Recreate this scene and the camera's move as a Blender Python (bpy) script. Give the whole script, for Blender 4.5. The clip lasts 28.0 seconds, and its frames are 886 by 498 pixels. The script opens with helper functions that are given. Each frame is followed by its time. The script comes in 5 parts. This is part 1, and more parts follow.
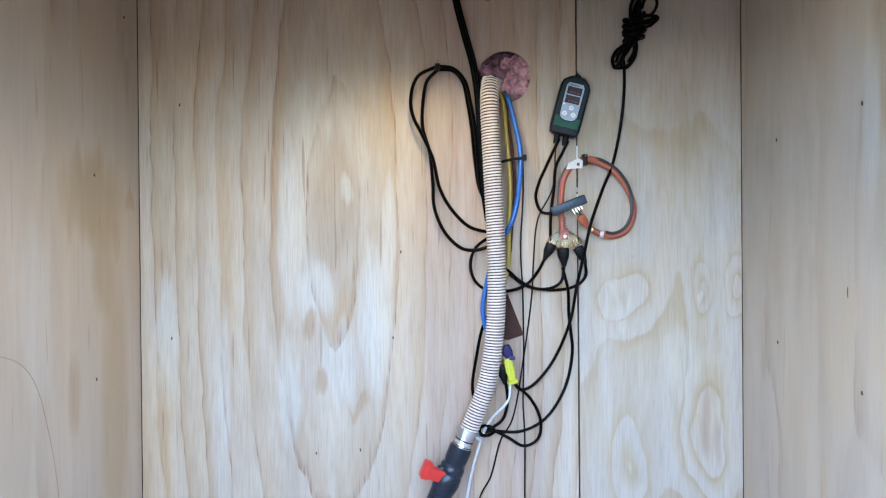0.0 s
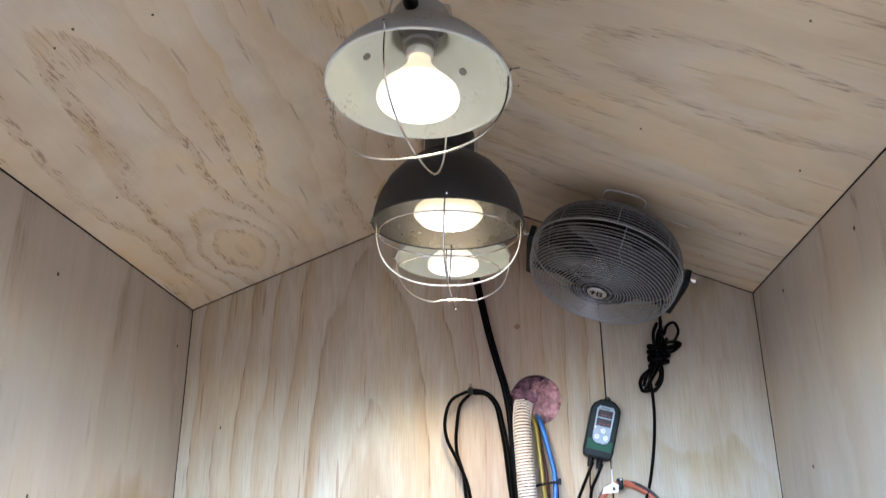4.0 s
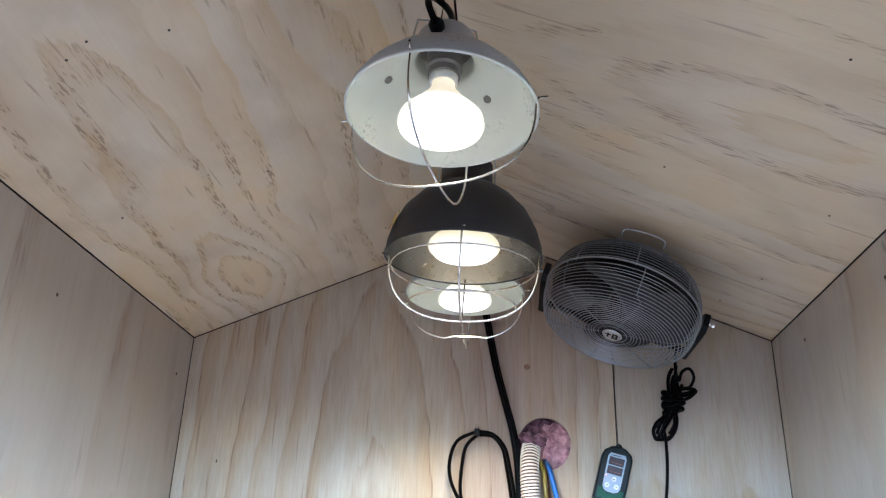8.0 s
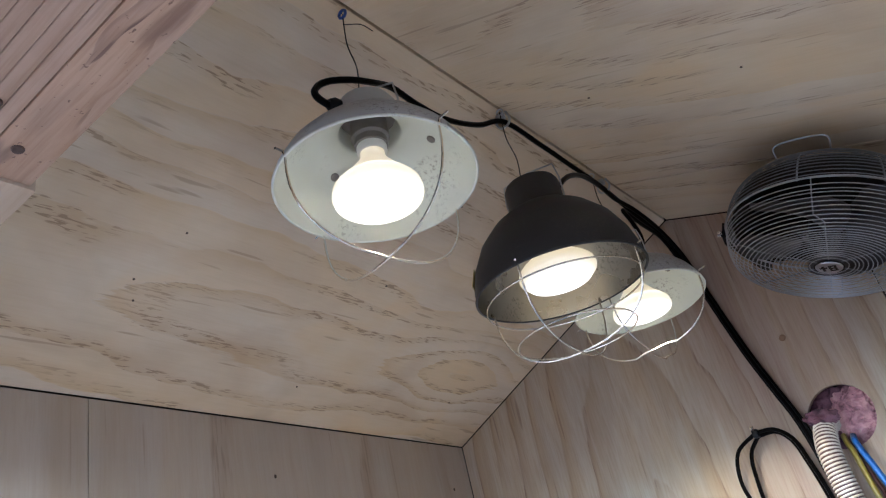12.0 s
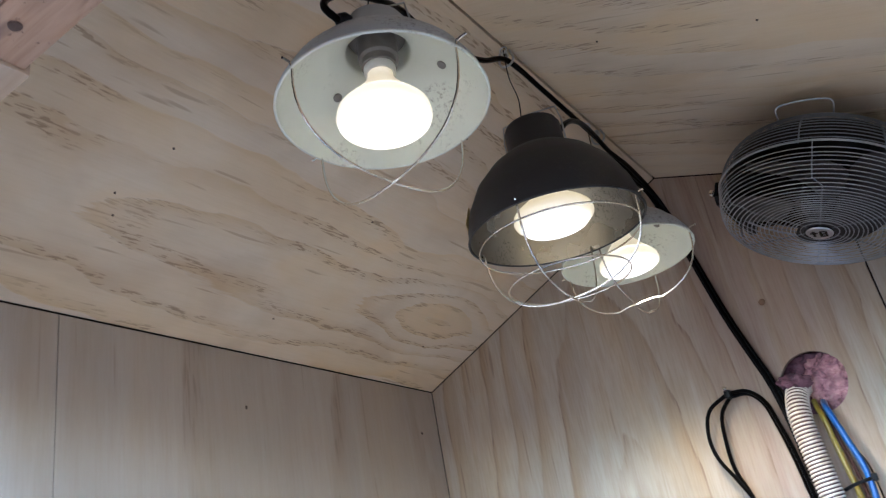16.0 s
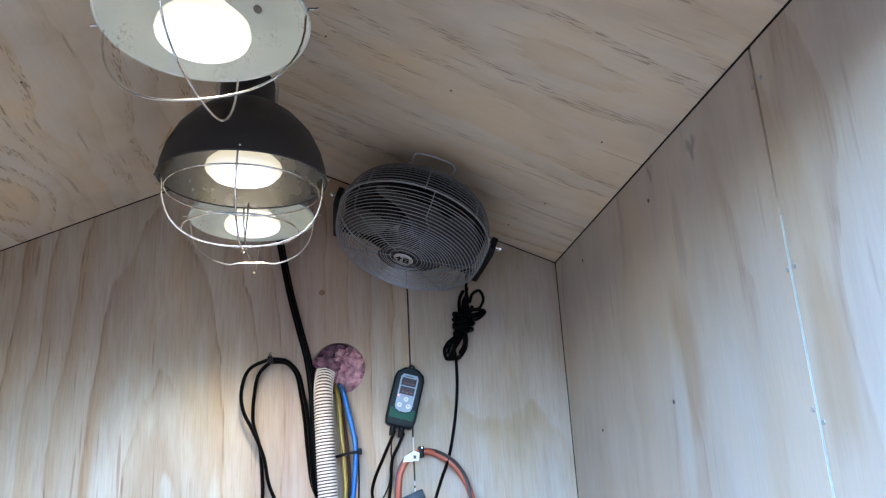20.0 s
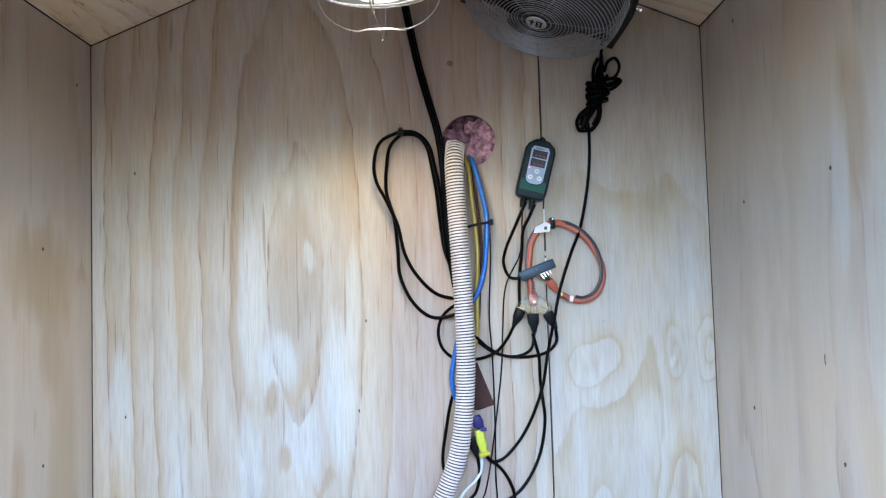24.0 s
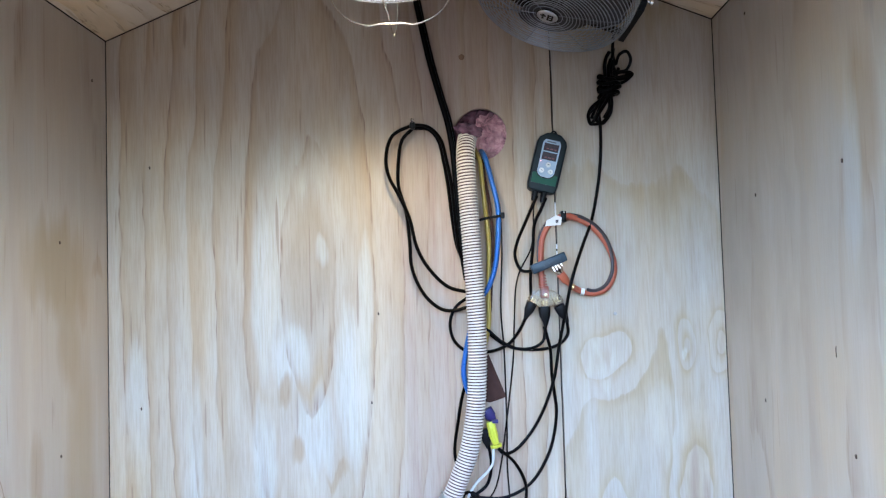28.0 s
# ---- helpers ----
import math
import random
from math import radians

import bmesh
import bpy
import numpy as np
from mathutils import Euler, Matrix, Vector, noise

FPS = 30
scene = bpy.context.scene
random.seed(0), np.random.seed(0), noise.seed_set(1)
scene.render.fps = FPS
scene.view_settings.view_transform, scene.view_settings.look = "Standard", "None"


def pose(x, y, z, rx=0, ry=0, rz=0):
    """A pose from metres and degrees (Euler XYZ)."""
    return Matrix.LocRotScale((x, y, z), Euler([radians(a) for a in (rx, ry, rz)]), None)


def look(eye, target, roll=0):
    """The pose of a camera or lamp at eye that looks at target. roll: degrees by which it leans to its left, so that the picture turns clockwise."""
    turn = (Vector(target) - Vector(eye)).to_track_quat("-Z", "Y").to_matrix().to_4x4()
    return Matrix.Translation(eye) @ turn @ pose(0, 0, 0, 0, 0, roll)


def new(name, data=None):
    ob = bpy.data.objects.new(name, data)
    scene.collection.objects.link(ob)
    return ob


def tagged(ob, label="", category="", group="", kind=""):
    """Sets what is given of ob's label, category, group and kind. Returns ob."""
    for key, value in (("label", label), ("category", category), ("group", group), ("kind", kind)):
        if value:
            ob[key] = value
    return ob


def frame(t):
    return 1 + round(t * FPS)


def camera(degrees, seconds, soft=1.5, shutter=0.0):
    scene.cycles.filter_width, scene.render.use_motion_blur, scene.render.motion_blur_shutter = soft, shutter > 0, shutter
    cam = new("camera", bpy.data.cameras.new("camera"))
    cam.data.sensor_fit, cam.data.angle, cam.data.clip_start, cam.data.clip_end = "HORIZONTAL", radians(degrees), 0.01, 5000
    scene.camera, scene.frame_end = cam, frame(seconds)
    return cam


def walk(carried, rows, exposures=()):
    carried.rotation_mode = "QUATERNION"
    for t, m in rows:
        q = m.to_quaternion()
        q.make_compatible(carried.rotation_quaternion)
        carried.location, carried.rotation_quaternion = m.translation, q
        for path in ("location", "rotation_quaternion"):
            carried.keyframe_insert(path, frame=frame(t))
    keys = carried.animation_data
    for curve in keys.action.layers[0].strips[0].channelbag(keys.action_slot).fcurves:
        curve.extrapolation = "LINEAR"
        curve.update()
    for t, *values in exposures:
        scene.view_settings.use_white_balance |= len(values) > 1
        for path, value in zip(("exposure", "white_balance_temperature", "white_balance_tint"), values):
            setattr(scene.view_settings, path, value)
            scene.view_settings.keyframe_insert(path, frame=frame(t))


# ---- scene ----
cam = camera(57.3, 28.0, soft=1.2, shutter=0.4)
PATH = [
    (0, (0.815, -1.878, 1.469), (0.712, 0.119, 1.455), -0.5),
    (0.5, (0.81, -1.877, 1.465), (0.712, 0.12, 1.446), -0.6),
    (1, (0.814, -1.873, 1.464), (0.702, 0.124, 1.422), -0.7),
    (1.5, (0.838, -1.861, 1.451), (0.712, 0.135, 1.4), -1.0),
    (2, (0.841, -1.872, 1.469), (0.71, 0.123, 1.496), -0.9),
    (2.5, (0.826, -1.9, 1.512), (0.697, 0.07, 1.832), -0.6),
    (3, (0.813, -1.928, 1.518), (0.664, -0.001, 2.032), -0.5),
    (3.5, (0.805, -1.937, 1.521), (0.652, -0.025, 2.088), -0.7),
    (4, (0.807, -1.942, 1.52), (0.651, -0.073, 2.215), -0.4),
    (4.5, (0.806, -1.936, 1.525), (0.641, -0.098, 2.296), -0.1),
    (6.5, (0.803, -1.917, 1.536), (0.636, -0.083, 2.316), 1.6),
    (7, (0.792, -1.91, 1.539), (0.636, -0.077, 2.322), 2.0),
    (7.5, (0.783, -1.902, 1.541), (0.625, -0.067, 2.322), 2.2),
    (8, (0.784, -1.895, 1.533), (0.622, -0.06, 2.312), 1.8),
    (8.5, (0.779, -1.877, 1.539), (0.624, -0.034, 2.301), 1.1),
    (9, (0.774, -1.868, 1.541), (0.62, -0.022, 2.295), 1.0),
    (9.5, (0.774, -1.855, 1.541), (0.626, -0.007, 2.294), 0.4),
    (10, (0.832, -1.829, 1.536), (0.646, 0.006, 2.311), 0.3),
    (10.5, (0.945, -1.775, 1.536), (0.415, -0.019, 2.334), -1.4),
    (11, (1.071, -1.724, 1.538), (0.162, -0.14, 2.352), -8.1),
    (11.5, (1.178, -1.679, 1.526), (0.146, -0.24, 2.456), -11.6),
    (12, (1.178, -1.661, 1.539), (0.22, -0.198, 2.511), -14.1),
    (12.5, (1.181, -1.662, 1.538), (0.153, -0.23, 2.483), -14.0),
    (14.5, (1.159, -1.687, 1.529), (0.215, -0.186, 2.453), -12.9),
    (15, (1.142, -1.675, 1.536), (0.214, -0.158, 2.45), -13.9),
    (15.5, (1.147, -1.665, 1.537), (0.194, -0.152, 2.434), -13.3),
    (16, (1.119, -1.658, 1.536), (0.183, -0.114, 2.396), -11.0),
    (16.5, (1.087, -1.687, 1.545), (0.257, -0.066, 2.372), -7.3),
    (17, (1.006, -1.732, 1.555), (0.404, 0.012, 2.328), -3.6),
    (17.5, (0.939, -1.76, 1.545), (0.482, 0.055, 2.25), -0.0),
    (18, (0.906, -1.767, 1.544), (0.625, 0.105, 2.192), -0.7),
    (18.5, (0.876, -1.814, 1.516), (0.84, 0.101, 2.092), -1.6),
    (19, (0.839, -1.861, 1.534), (1.013, 0.047, 2.106), -2.1),
    (19.5, (0.84, -1.867, 1.535), (1.092, 0.025, 2.132), -2.7),
    (20, (0.839, -1.871, 1.533), (1.122, 0.013, 2.142), -3.1),
    (20.5, (0.839, -1.861, 1.534), (1.121, 0.022, 2.144), -2.8),
    (21, (0.844, -1.852, 1.535), (1.112, 0.035, 2.142), -2.4),
    (21.5, (0.833, -1.854, 1.531), (1.076, 0.06, 2.056), -2.3),
    (22, (0.818, -1.833, 1.516), (0.972, 0.155, 1.677), -2.3),
    (22.5, (0.819, -1.824, 1.51), (0.872, 0.174, 1.589), -1.6),
    (24.5, (0.813, -1.831, 1.502), (0.79, 0.166, 1.622), -1.8),
    (25, (0.821, -1.826, 1.506), (0.795, 0.171, 1.622), -2.0),
    (25.5, (0.811, -1.831, 1.501), (0.806, 0.166, 1.618), -1.5),
    (26, (0.812, -1.838, 1.501), (0.804, 0.159, 1.623), -1.6),
    (26.5, (0.811, -1.832, 1.499), (0.786, 0.165, 1.601), -1.7),
    (27, (0.809, -1.829, 1.497), (0.778, 0.169, 1.589), -1.4),
    (27.5, (0.809, -1.833, 1.501), (0.782, 0.164, 1.591), -1.2),
    (28, (0.814, -1.84, 1.502), (0.767, 0.157, 1.6), -1.7),
]
walk(cam, [(t, look(eye, target, roll)) for t, eye, target, roll in PATH],
     exposures=[(0.0, 4.71, 5710, 14), (2.0, 4.61, 5710, 14), (3.0, 5.26, 5660, 14), (4.5, 5.36, 5580, 14), (8.0, 5.31, 5160, 13), (10.0, 5.29, 5180, 13), (11.0, 5.07, 5180, 14), (12.0, 5.02, 5270, 15), (16.0, 5.02, 5270, 14), (17.0, 4.95, 5280, 15), (18.0, 5.05, 5020, 15), (19.0, 5.03, 4660, 15), (20.0, 5.03, 5100, 13), (21.0, 5.08, 5240, 13), (21.5, 4.95, 5250, 13), (22.2, 4.45, 5400, 13), (23.5, 4.77, 5440, 13), (28.0, 4.77, 5430, 13)])

# ---- light: open sky through the doorway, three heat-lamp bulbs ----
world = bpy.data.worlds.new("sky")
scene.world = world
world.use_nodes = True
wn = world.node_tree
sky = wn.nodes.new("ShaderNodeTexSky")
sky.sky_type = "NISHITA"
sky.sun_disc = False
sky.sun_elevation = radians(48)
sky.sun_rotation = radians(20)
sky.air_density, sky.dust_density = 1.0, 3.0
wn.nodes["Background"].inputs["Strength"].default_value = 0.15
wn.links.new(sky.outputs[0], wn.nodes["Background"].inputs["Color"])

sun_data = bpy.data.lights.new("sun", "SUN")
sun_data.energy, sun_data.angle, sun_data.color = 0.5, radians(14), (1.0, 0.96, 0.90)
sun = new("sun", sun_data)
sun.matrix_world = look((2.0, 5.5, 6.5), (0, 0, 0))

# ---- the plan, in metres ----
W, H, RIDGE = 1.40, 2.10, 2.389          # inner width, eaves height, ridge height
FRONT = -1.388                           # inner face of the lintel; the doorway below it stands open
SLOPE = (RIDGE - H) / (W / 2)
SEAM_BACK, SEAM_LEFT, SEAM_RIGHT, SEAM_CEIL = 1.0285, -0.995, -0.985, -0.249
PLY = 0.012


# ---- materials ----
def nodes_of(name, rough=0.6, metal=0.0):
    m = bpy.data.materials.new(name)
    m.use_nodes = True
    nt = m.node_tree
    b = nt.nodes["Principled BSDF"]
    b.inputs["Roughness"].default_value, b.inputs["Metallic"].default_value = rough, metal
    return m, nt, b


def calc(nt, op, a, b=None, c=None, clamp=False):
    n = nt.nodes.new("ShaderNodeMath")
    n.operation, n.use_clamp = op, clamp
    for k, v in enumerate((a, b, c)):
        if v is None:
            continue
        if isinstance(v, (int, float)):
            n.inputs[k].default_value = v
        else:
            nt.links.new(v, n.inputs[k])
    return n.outputs[0]


def mixc(nt, fac, a, b, mode="MIX"):
    n = nt.nodes.new("ShaderNodeMix")
    n.data_type, n.blend_type = "RGBA", mode
    for k, v in ((0, fac), (6, a), (7, b)):
        if isinstance(v, (int, float)):
            n.inputs[k].default_value = v
        elif isinstance(v, tuple):
            n.inputs[k].default_value = (*v, 1)
        else:
            nt.links.new(v, n.inputs[k])
    return n.outputs[2]


def ramp(nt, fac, stops):
    n = nt.nodes.new("ShaderNodeValToRGB")
    e = n.color_ramp.elements
    while len(e) < len(stops):
        e.new(0.5)
    for s, (p, c) in zip(e, stops):
        s.position = p
        s.color = (*c, 1) if isinstance(c, tuple) else (c, c, c, 1)
    nt.links.new(fac, n.inputs[0])
    return n.outputs[0]


def noise_at(nt, vec, scale, detail=2.0, rough=0.5, distort=0.0):
    n = nt.nodes.new("ShaderNodeTexNoise")
    n.inputs["Scale"].default_value, n.inputs["Detail"].default_value = scale, detail
    n.inputs["Roughness"].default_value, n.inputs["Distortion"].default_value = rough, distort
    nt.links.new(vec, n.inputs["Vector"])
    return n.outputs[0]


def bump_in(nt, bsdf, height, strength, distance):
    n = nt.nodes.new("ShaderNodeBump")
    n.inputs["Strength"].default_value, n.inputs["Distance"].default_value = strength, distance
    nt.links.new(height, n.inputs["Height"])
    nt.links.new(n.outputs[0], bsdf.inputs["Normal"])


def plain(name, color, rough=0.5, metal=0.0, vary=0.12, scale=40.0, bump=0.15, gloss=0.5):
    """Paint, rubber, plastic or metal with a slight mottle and fine relief."""
    m, nt, b = nodes_of(name, rough, metal)
    g = nt.nodes.new("ShaderNodeNewGeometry").outputs["Position"]
    n1, n2 = noise_at(nt, g, scale, 3), noise_at(nt, g, scale * 8, 2)
    b.inputs["Specular IOR Level"].default_value = gloss
    lo = tuple(c * (1 - vary) for c in color)
    hi = tuple(min(1, c * (1 + vary)) for c in color)
    nt.links.new(mixc(nt, n1, lo, hi), b.inputs["Base Color"])
    nt.links.new(calc(nt, "MULTIPLY_ADD", n2, 0.2, rough - 0.1, True), b.inputs["Roughness"])
    if bump:
        bump_in(nt, b, n2, bump, 0.0006)
    return m


def plywood(name, across, along, seed, heart, figures=(), pale=(0.50, 0.44, 0.35), tan=(0.66, 0.53, 0.37),
            line=(0.36, 0.23, 0.14), bands=0.75, lines=0.5, wander=2.2, pink=None, wide=2.4, slats=1.0, blobs=(), broken=0.47, run=0.16, jag=0.12, fuzz=0.14, saw=0.0, thin=0.90, grain=0.30, specks=0.0, bend=0.10, spread=1.0, short=1.0, clouds=1.0, tints=1.0):
    """Rotary-cut pine: nested ovals of tan growth bands round a heart, feathered along the grain, with thin broken late-wood lines.
    across, along: the sheet's axes in the room; heart: (u, v, rings a metre, stretch); figures: knots (u, v, half width, half length, rings);
    pink: a strip of reddish heartwood (u, half width); blobs: feathered patches (u, v, half width, half length, amount, colour)."""
    m, nt, b = nodes_of(name, 0.62)
    sep = nt.nodes.new("ShaderNodeSeparateXYZ")
    nt.links.new(nt.nodes.new("ShaderNodeNewGeometry").outputs["Position"], sep.inputs[0])
    u, v = sep.outputs["XYZ".index(across)], sep.outputs["XYZ".index(along)]

    def at(su, sv, k):
        c = nt.nodes.new("ShaderNodeCombineXYZ")
        nt.links.new(calc(nt, "MULTIPLY", u, su), c.inputs[0])
        nt.links.new(calc(nt, "MULTIPLY", v, sv), c.inputs[1])
        c.inputs[2].default_value = seed * 3.7 + k
        return c.outputs[0]

    sway = calc(nt, "SUBTRACT", noise_at(nt, at(5.0, 3.2, 21.0), 1.0, 3.0), 0.5)
    wu = calc(nt, "MULTIPLY_ADD", sway, bend, u)
    wv = calc(nt, "MULTIPLY_ADD", calc(nt, "SUBTRACT", noise_at(nt, at(16.0, 3.0, 23.0), 1.0, 3.0), 0.5), jag, v)
    if saw:
        # the knife meets each ring at a slant: contours break into short slashes along the grain
        wv = calc(nt, "MULTIPLY_ADD", calc(nt, "SUBTRACT", noise_at(nt, at(170.0, 12.0, 51.0), 1.0, 2.0, 0.6), 0.5), saw, wv)
    hu, hv, per, stretch = heart
    du = calc(nt, "SUBTRACT", wu, hu)
    dv = calc(nt, "MULTIPLY", calc(nt, "SUBTRACT", wv, hv), stretch)
    far = calc(nt, "SQRT", calc(nt, "ADD", calc(nt, "MULTIPLY", du, du), calc(nt, "MULTIPLY", dv, dv)))
    field = calc(nt, "MULTIPLY", calc(nt, "POWER", far, spread), per)
    field = calc(nt, "MULTIPLY_ADD", noise_at(nt, at(wide, wide * run, 0.0), 1.0, 2.0, 0.42, 0.35), wander, field)
    field = calc(nt, "MULTIPLY_ADD", noise_at(nt, at(30, 2.4, 5.0), 1.0, 3.0, 0.6), fuzz, field)
    for fu, fv, fw, fl, rings in figures:
        a = calc(nt, "DIVIDE", calc(nt, "SUBTRACT", wu, fu), fw)
        c = calc(nt, "DIVIDE", calc(nt, "SUBTRACT", calc(nt, "MULTIPLY_ADD", calc(nt, "SUBTRACT", wv, v), 0.3, v), fv), fl)
        r2 = calc(nt, "ADD", calc(nt, "MULTIPLY", a, a), calc(nt, "MULTIPLY", c, c))
        field = calc(nt, "MULTIPLY_ADD", calc(nt, "POWER", 2.718, calc(nt, "MULTIPLY", r2, -1.0)), rings, field)
    ring = calc(nt, "FRACT", field)
    depth = ramp(nt, noise_at(nt, at(3.5, 0.8, 31.0), 1.0, 2.0), [(0.30, 0.30), (0.62, 1.0)])
    band = ramp(nt, ring, [(0.0, 0.10), (0.12, 0.0), (0.42, 0.05), (0.66, 0.45), (0.86, 0.85), (0.95, 1.0), (1.0, 0.10)])
    col = mixc(nt, calc(nt, "MULTIPLY", calc(nt, "MULTIPLY", band, depth), bands), pale, tan)
    # each growth ring has its own cream or milky tint
    wn1 = nt.nodes.new("ShaderNodeTexWhiteNoise")
    wn1.noise_dimensions = "1D"
    nt.links.new(calc(nt, "ADD", calc(nt, "FLOOR", field), seed * 17.3), wn1.inputs["W"])
    tint = calc(nt, "MULTIPLY", wn1.outputs["Value"], calc(nt, "MULTIPLY_ADD", noise_at(nt, at(6.0, 1.5, 61.0), 1.0, 2.0), 0.9, 0.1))
    col = mixc(nt, calc(nt, "MULTIPLY", tint, bands * tints), col, tuple(p * k for p, k in zip(pale, (1.04, 0.92, 0.71))))
    # soft stains and streaky pallor between the bands
    fine0 = calc(nt, "SUBTRACT", noise_at(nt, at(60, 2.5, 37.0), 1.0, 3.0), 0.0)
    soft = noise_at(nt, at(8.0, 1.0 * short, 13.0), 1.0, 3.0)
    col = mixc(nt, ramp(nt, soft, [(0.5, 0.0), (0.78, 0.5 * bands)]), col, tan)
    milk = noise_at(nt, at(26.0 / short, 1.6 * short, 17.0), 1.0, 3.0)
    col = mixc(nt, ramp(nt, milk, [(0.5, 0.0), (0.72, 0.55)]), col, tuple(min(0.80, p * k) for p, k in zip(pale, (1.08, 1.11, 1.16))))
    bv = calc(nt, "MULTIPLY_ADD", calc(nt, "SUBTRACT", noise_at(nt, at(34.0, 1.5, 71.0), 1.0, 3.0, 0.6), 0.5), 0.16, wv)
    for fu, fv, fw, fl, amount, shade in blobs:
        a = calc(nt, "DIVIDE", calc(nt, "SUBTRACT", calc(nt, "MULTIPLY_ADD", calc(nt, "SUBTRACT", wu, u), 0.5, u), fu), fw)
        c = calc(nt, "DIVIDE", calc(nt, "SUBTRACT", bv, fv), fl)
        r2 = calc(nt, "ADD", calc(nt, "MULTIPLY", a, a), calc(nt, "MULTIPLY", c, c))
        col = mixc(nt, calc(nt, "MULTIPLY", ramp(nt, r2, [(0.28, 1.0), (1.1, 0.0)]), calc(nt, "MULTIPLY_ADD", fine0, 0.5 * amount, 0.75 * amount)), col, shade)
    if pink:
        pu, pw = pink
        q = calc(nt, "DIVIDE", calc(nt, "SUBTRACT", wu, pu), pw)
        q = calc(nt, "POWER", 2.718, calc(nt, "MULTIPLY", calc(nt, "POWER", calc(nt, "ABSOLUTE", q), 4.0), -1.0))
        stripes = ramp(nt, noise_at(nt, at(38.0, 1.0, 27.0), 1.0, 2.0), [(0.35, 0.35), (0.65, 0.95)])
        col = mixc(nt, calc(nt, "MULTIPLY", q, stripes), col, (0.335, 0.232, 0.172))
    # cloudy mauve-grey and creamy patches a hand wide
    cloud = noise_at(nt, at(7.5, 1.4 * short, 91.0), 1.0, 3.0, 0.55, 0.4)
    col = mixc(nt, ramp(nt, cloud, [(0.34, 0.9 * clouds), (0.50, 0.0)]), col, mixc(nt, 1.0, col, (0.88, 0.86, 0.85), "MULTIPLY"))
    col = mixc(nt, ramp(nt, cloud, [(0.52, 0.0), (0.68, 0.9 * clouds)]), col, mixc(nt, 1.0, col, (1.05, 0.99, 0.88), "MULTIPLY"))
    # fine grain
    fine = noise_at(nt, at(250, 13, 2.0), 1.0, 3.0, 0.65)
    col = mixc(nt, min(1.0, grain * 1.5), col, ramp(nt, fine, [(0.30, (0.84, 0.78, 0.71)), (0.58, (1.04, 1.04, 1.04))]), "MULTIPLY")
    fibre = noise_at(nt, at(40, 2.6 * short, 77.0), 1.0, 4.0, 0.6, 0.5)
    col = mixc(nt, min(1.0, grain * 0.8), col, ramp(nt, fibre, [(0.32, (0.90, 0.86, 0.81)), (0.50, (1.0, 1.0, 1.0)), (0.66, (1.05, 1.06, 1.08))]), "MULTIPLY")
    # thin broken late-wood lines and short dark pores
    edge = ramp(nt, ring, [(thin - 0.06, 0.0), (thin + 0.03, 1.0), (0.985, 1.0), (1.0, 0.0)])
    gate = ramp(nt, noise_at(nt, at(12, 2.4, 6.0), 1.0, 3.0), [(broken, 0.0), (broken + 0.11, 1.0)])
    pores = noise_at(nt, at(330, 24 * slats, 4.0), 1.0, 1.5) if saw else noise_at(nt, at(200, 13 * slats, 4.0), 1.0, 1.5)
    pores = ramp(nt, pores, [(0.56, 0.0), (0.61, 1.0)] if saw else [(0.52, 0.0), (0.62, 1.0)])
    rare = ramp(nt, noise_at(nt, at(95, 4.5 * slats, 41.0), 1.0, 1.0), [(0.70, 0.0), (0.75, 0.6)])
    dark = calc(nt, "MAXIMUM", calc(nt, "MULTIPLY", edge, calc(nt, "MULTIPLY", gate, calc(nt, "MULTIPLY_ADD", pores, *((0.9, 0.1) if saw else (0.65, 0.35))))), rare)
    dark = calc(nt, "MULTIPLY", dark, lines)
    if specks:
        dark = calc(nt, "MAXIMUM", dark, ramp(nt, noise_at(nt, at(210, 150, 81.0), 1.0, 2.0), [(0.68, 0.0), (0.73, specks)]))
    col = mixc(nt, dark, col, line)
    nt.links.new(col, b.inputs["Base Color"])
    nt.links.new(calc(nt, "MULTIPLY_ADD", fine, 0.25, 0.48), b.inputs["Roughness"])
    bump_in(nt, b, calc(nt, "SUBTRACT", fine, dark), 0.25, 0.0006)
    return m


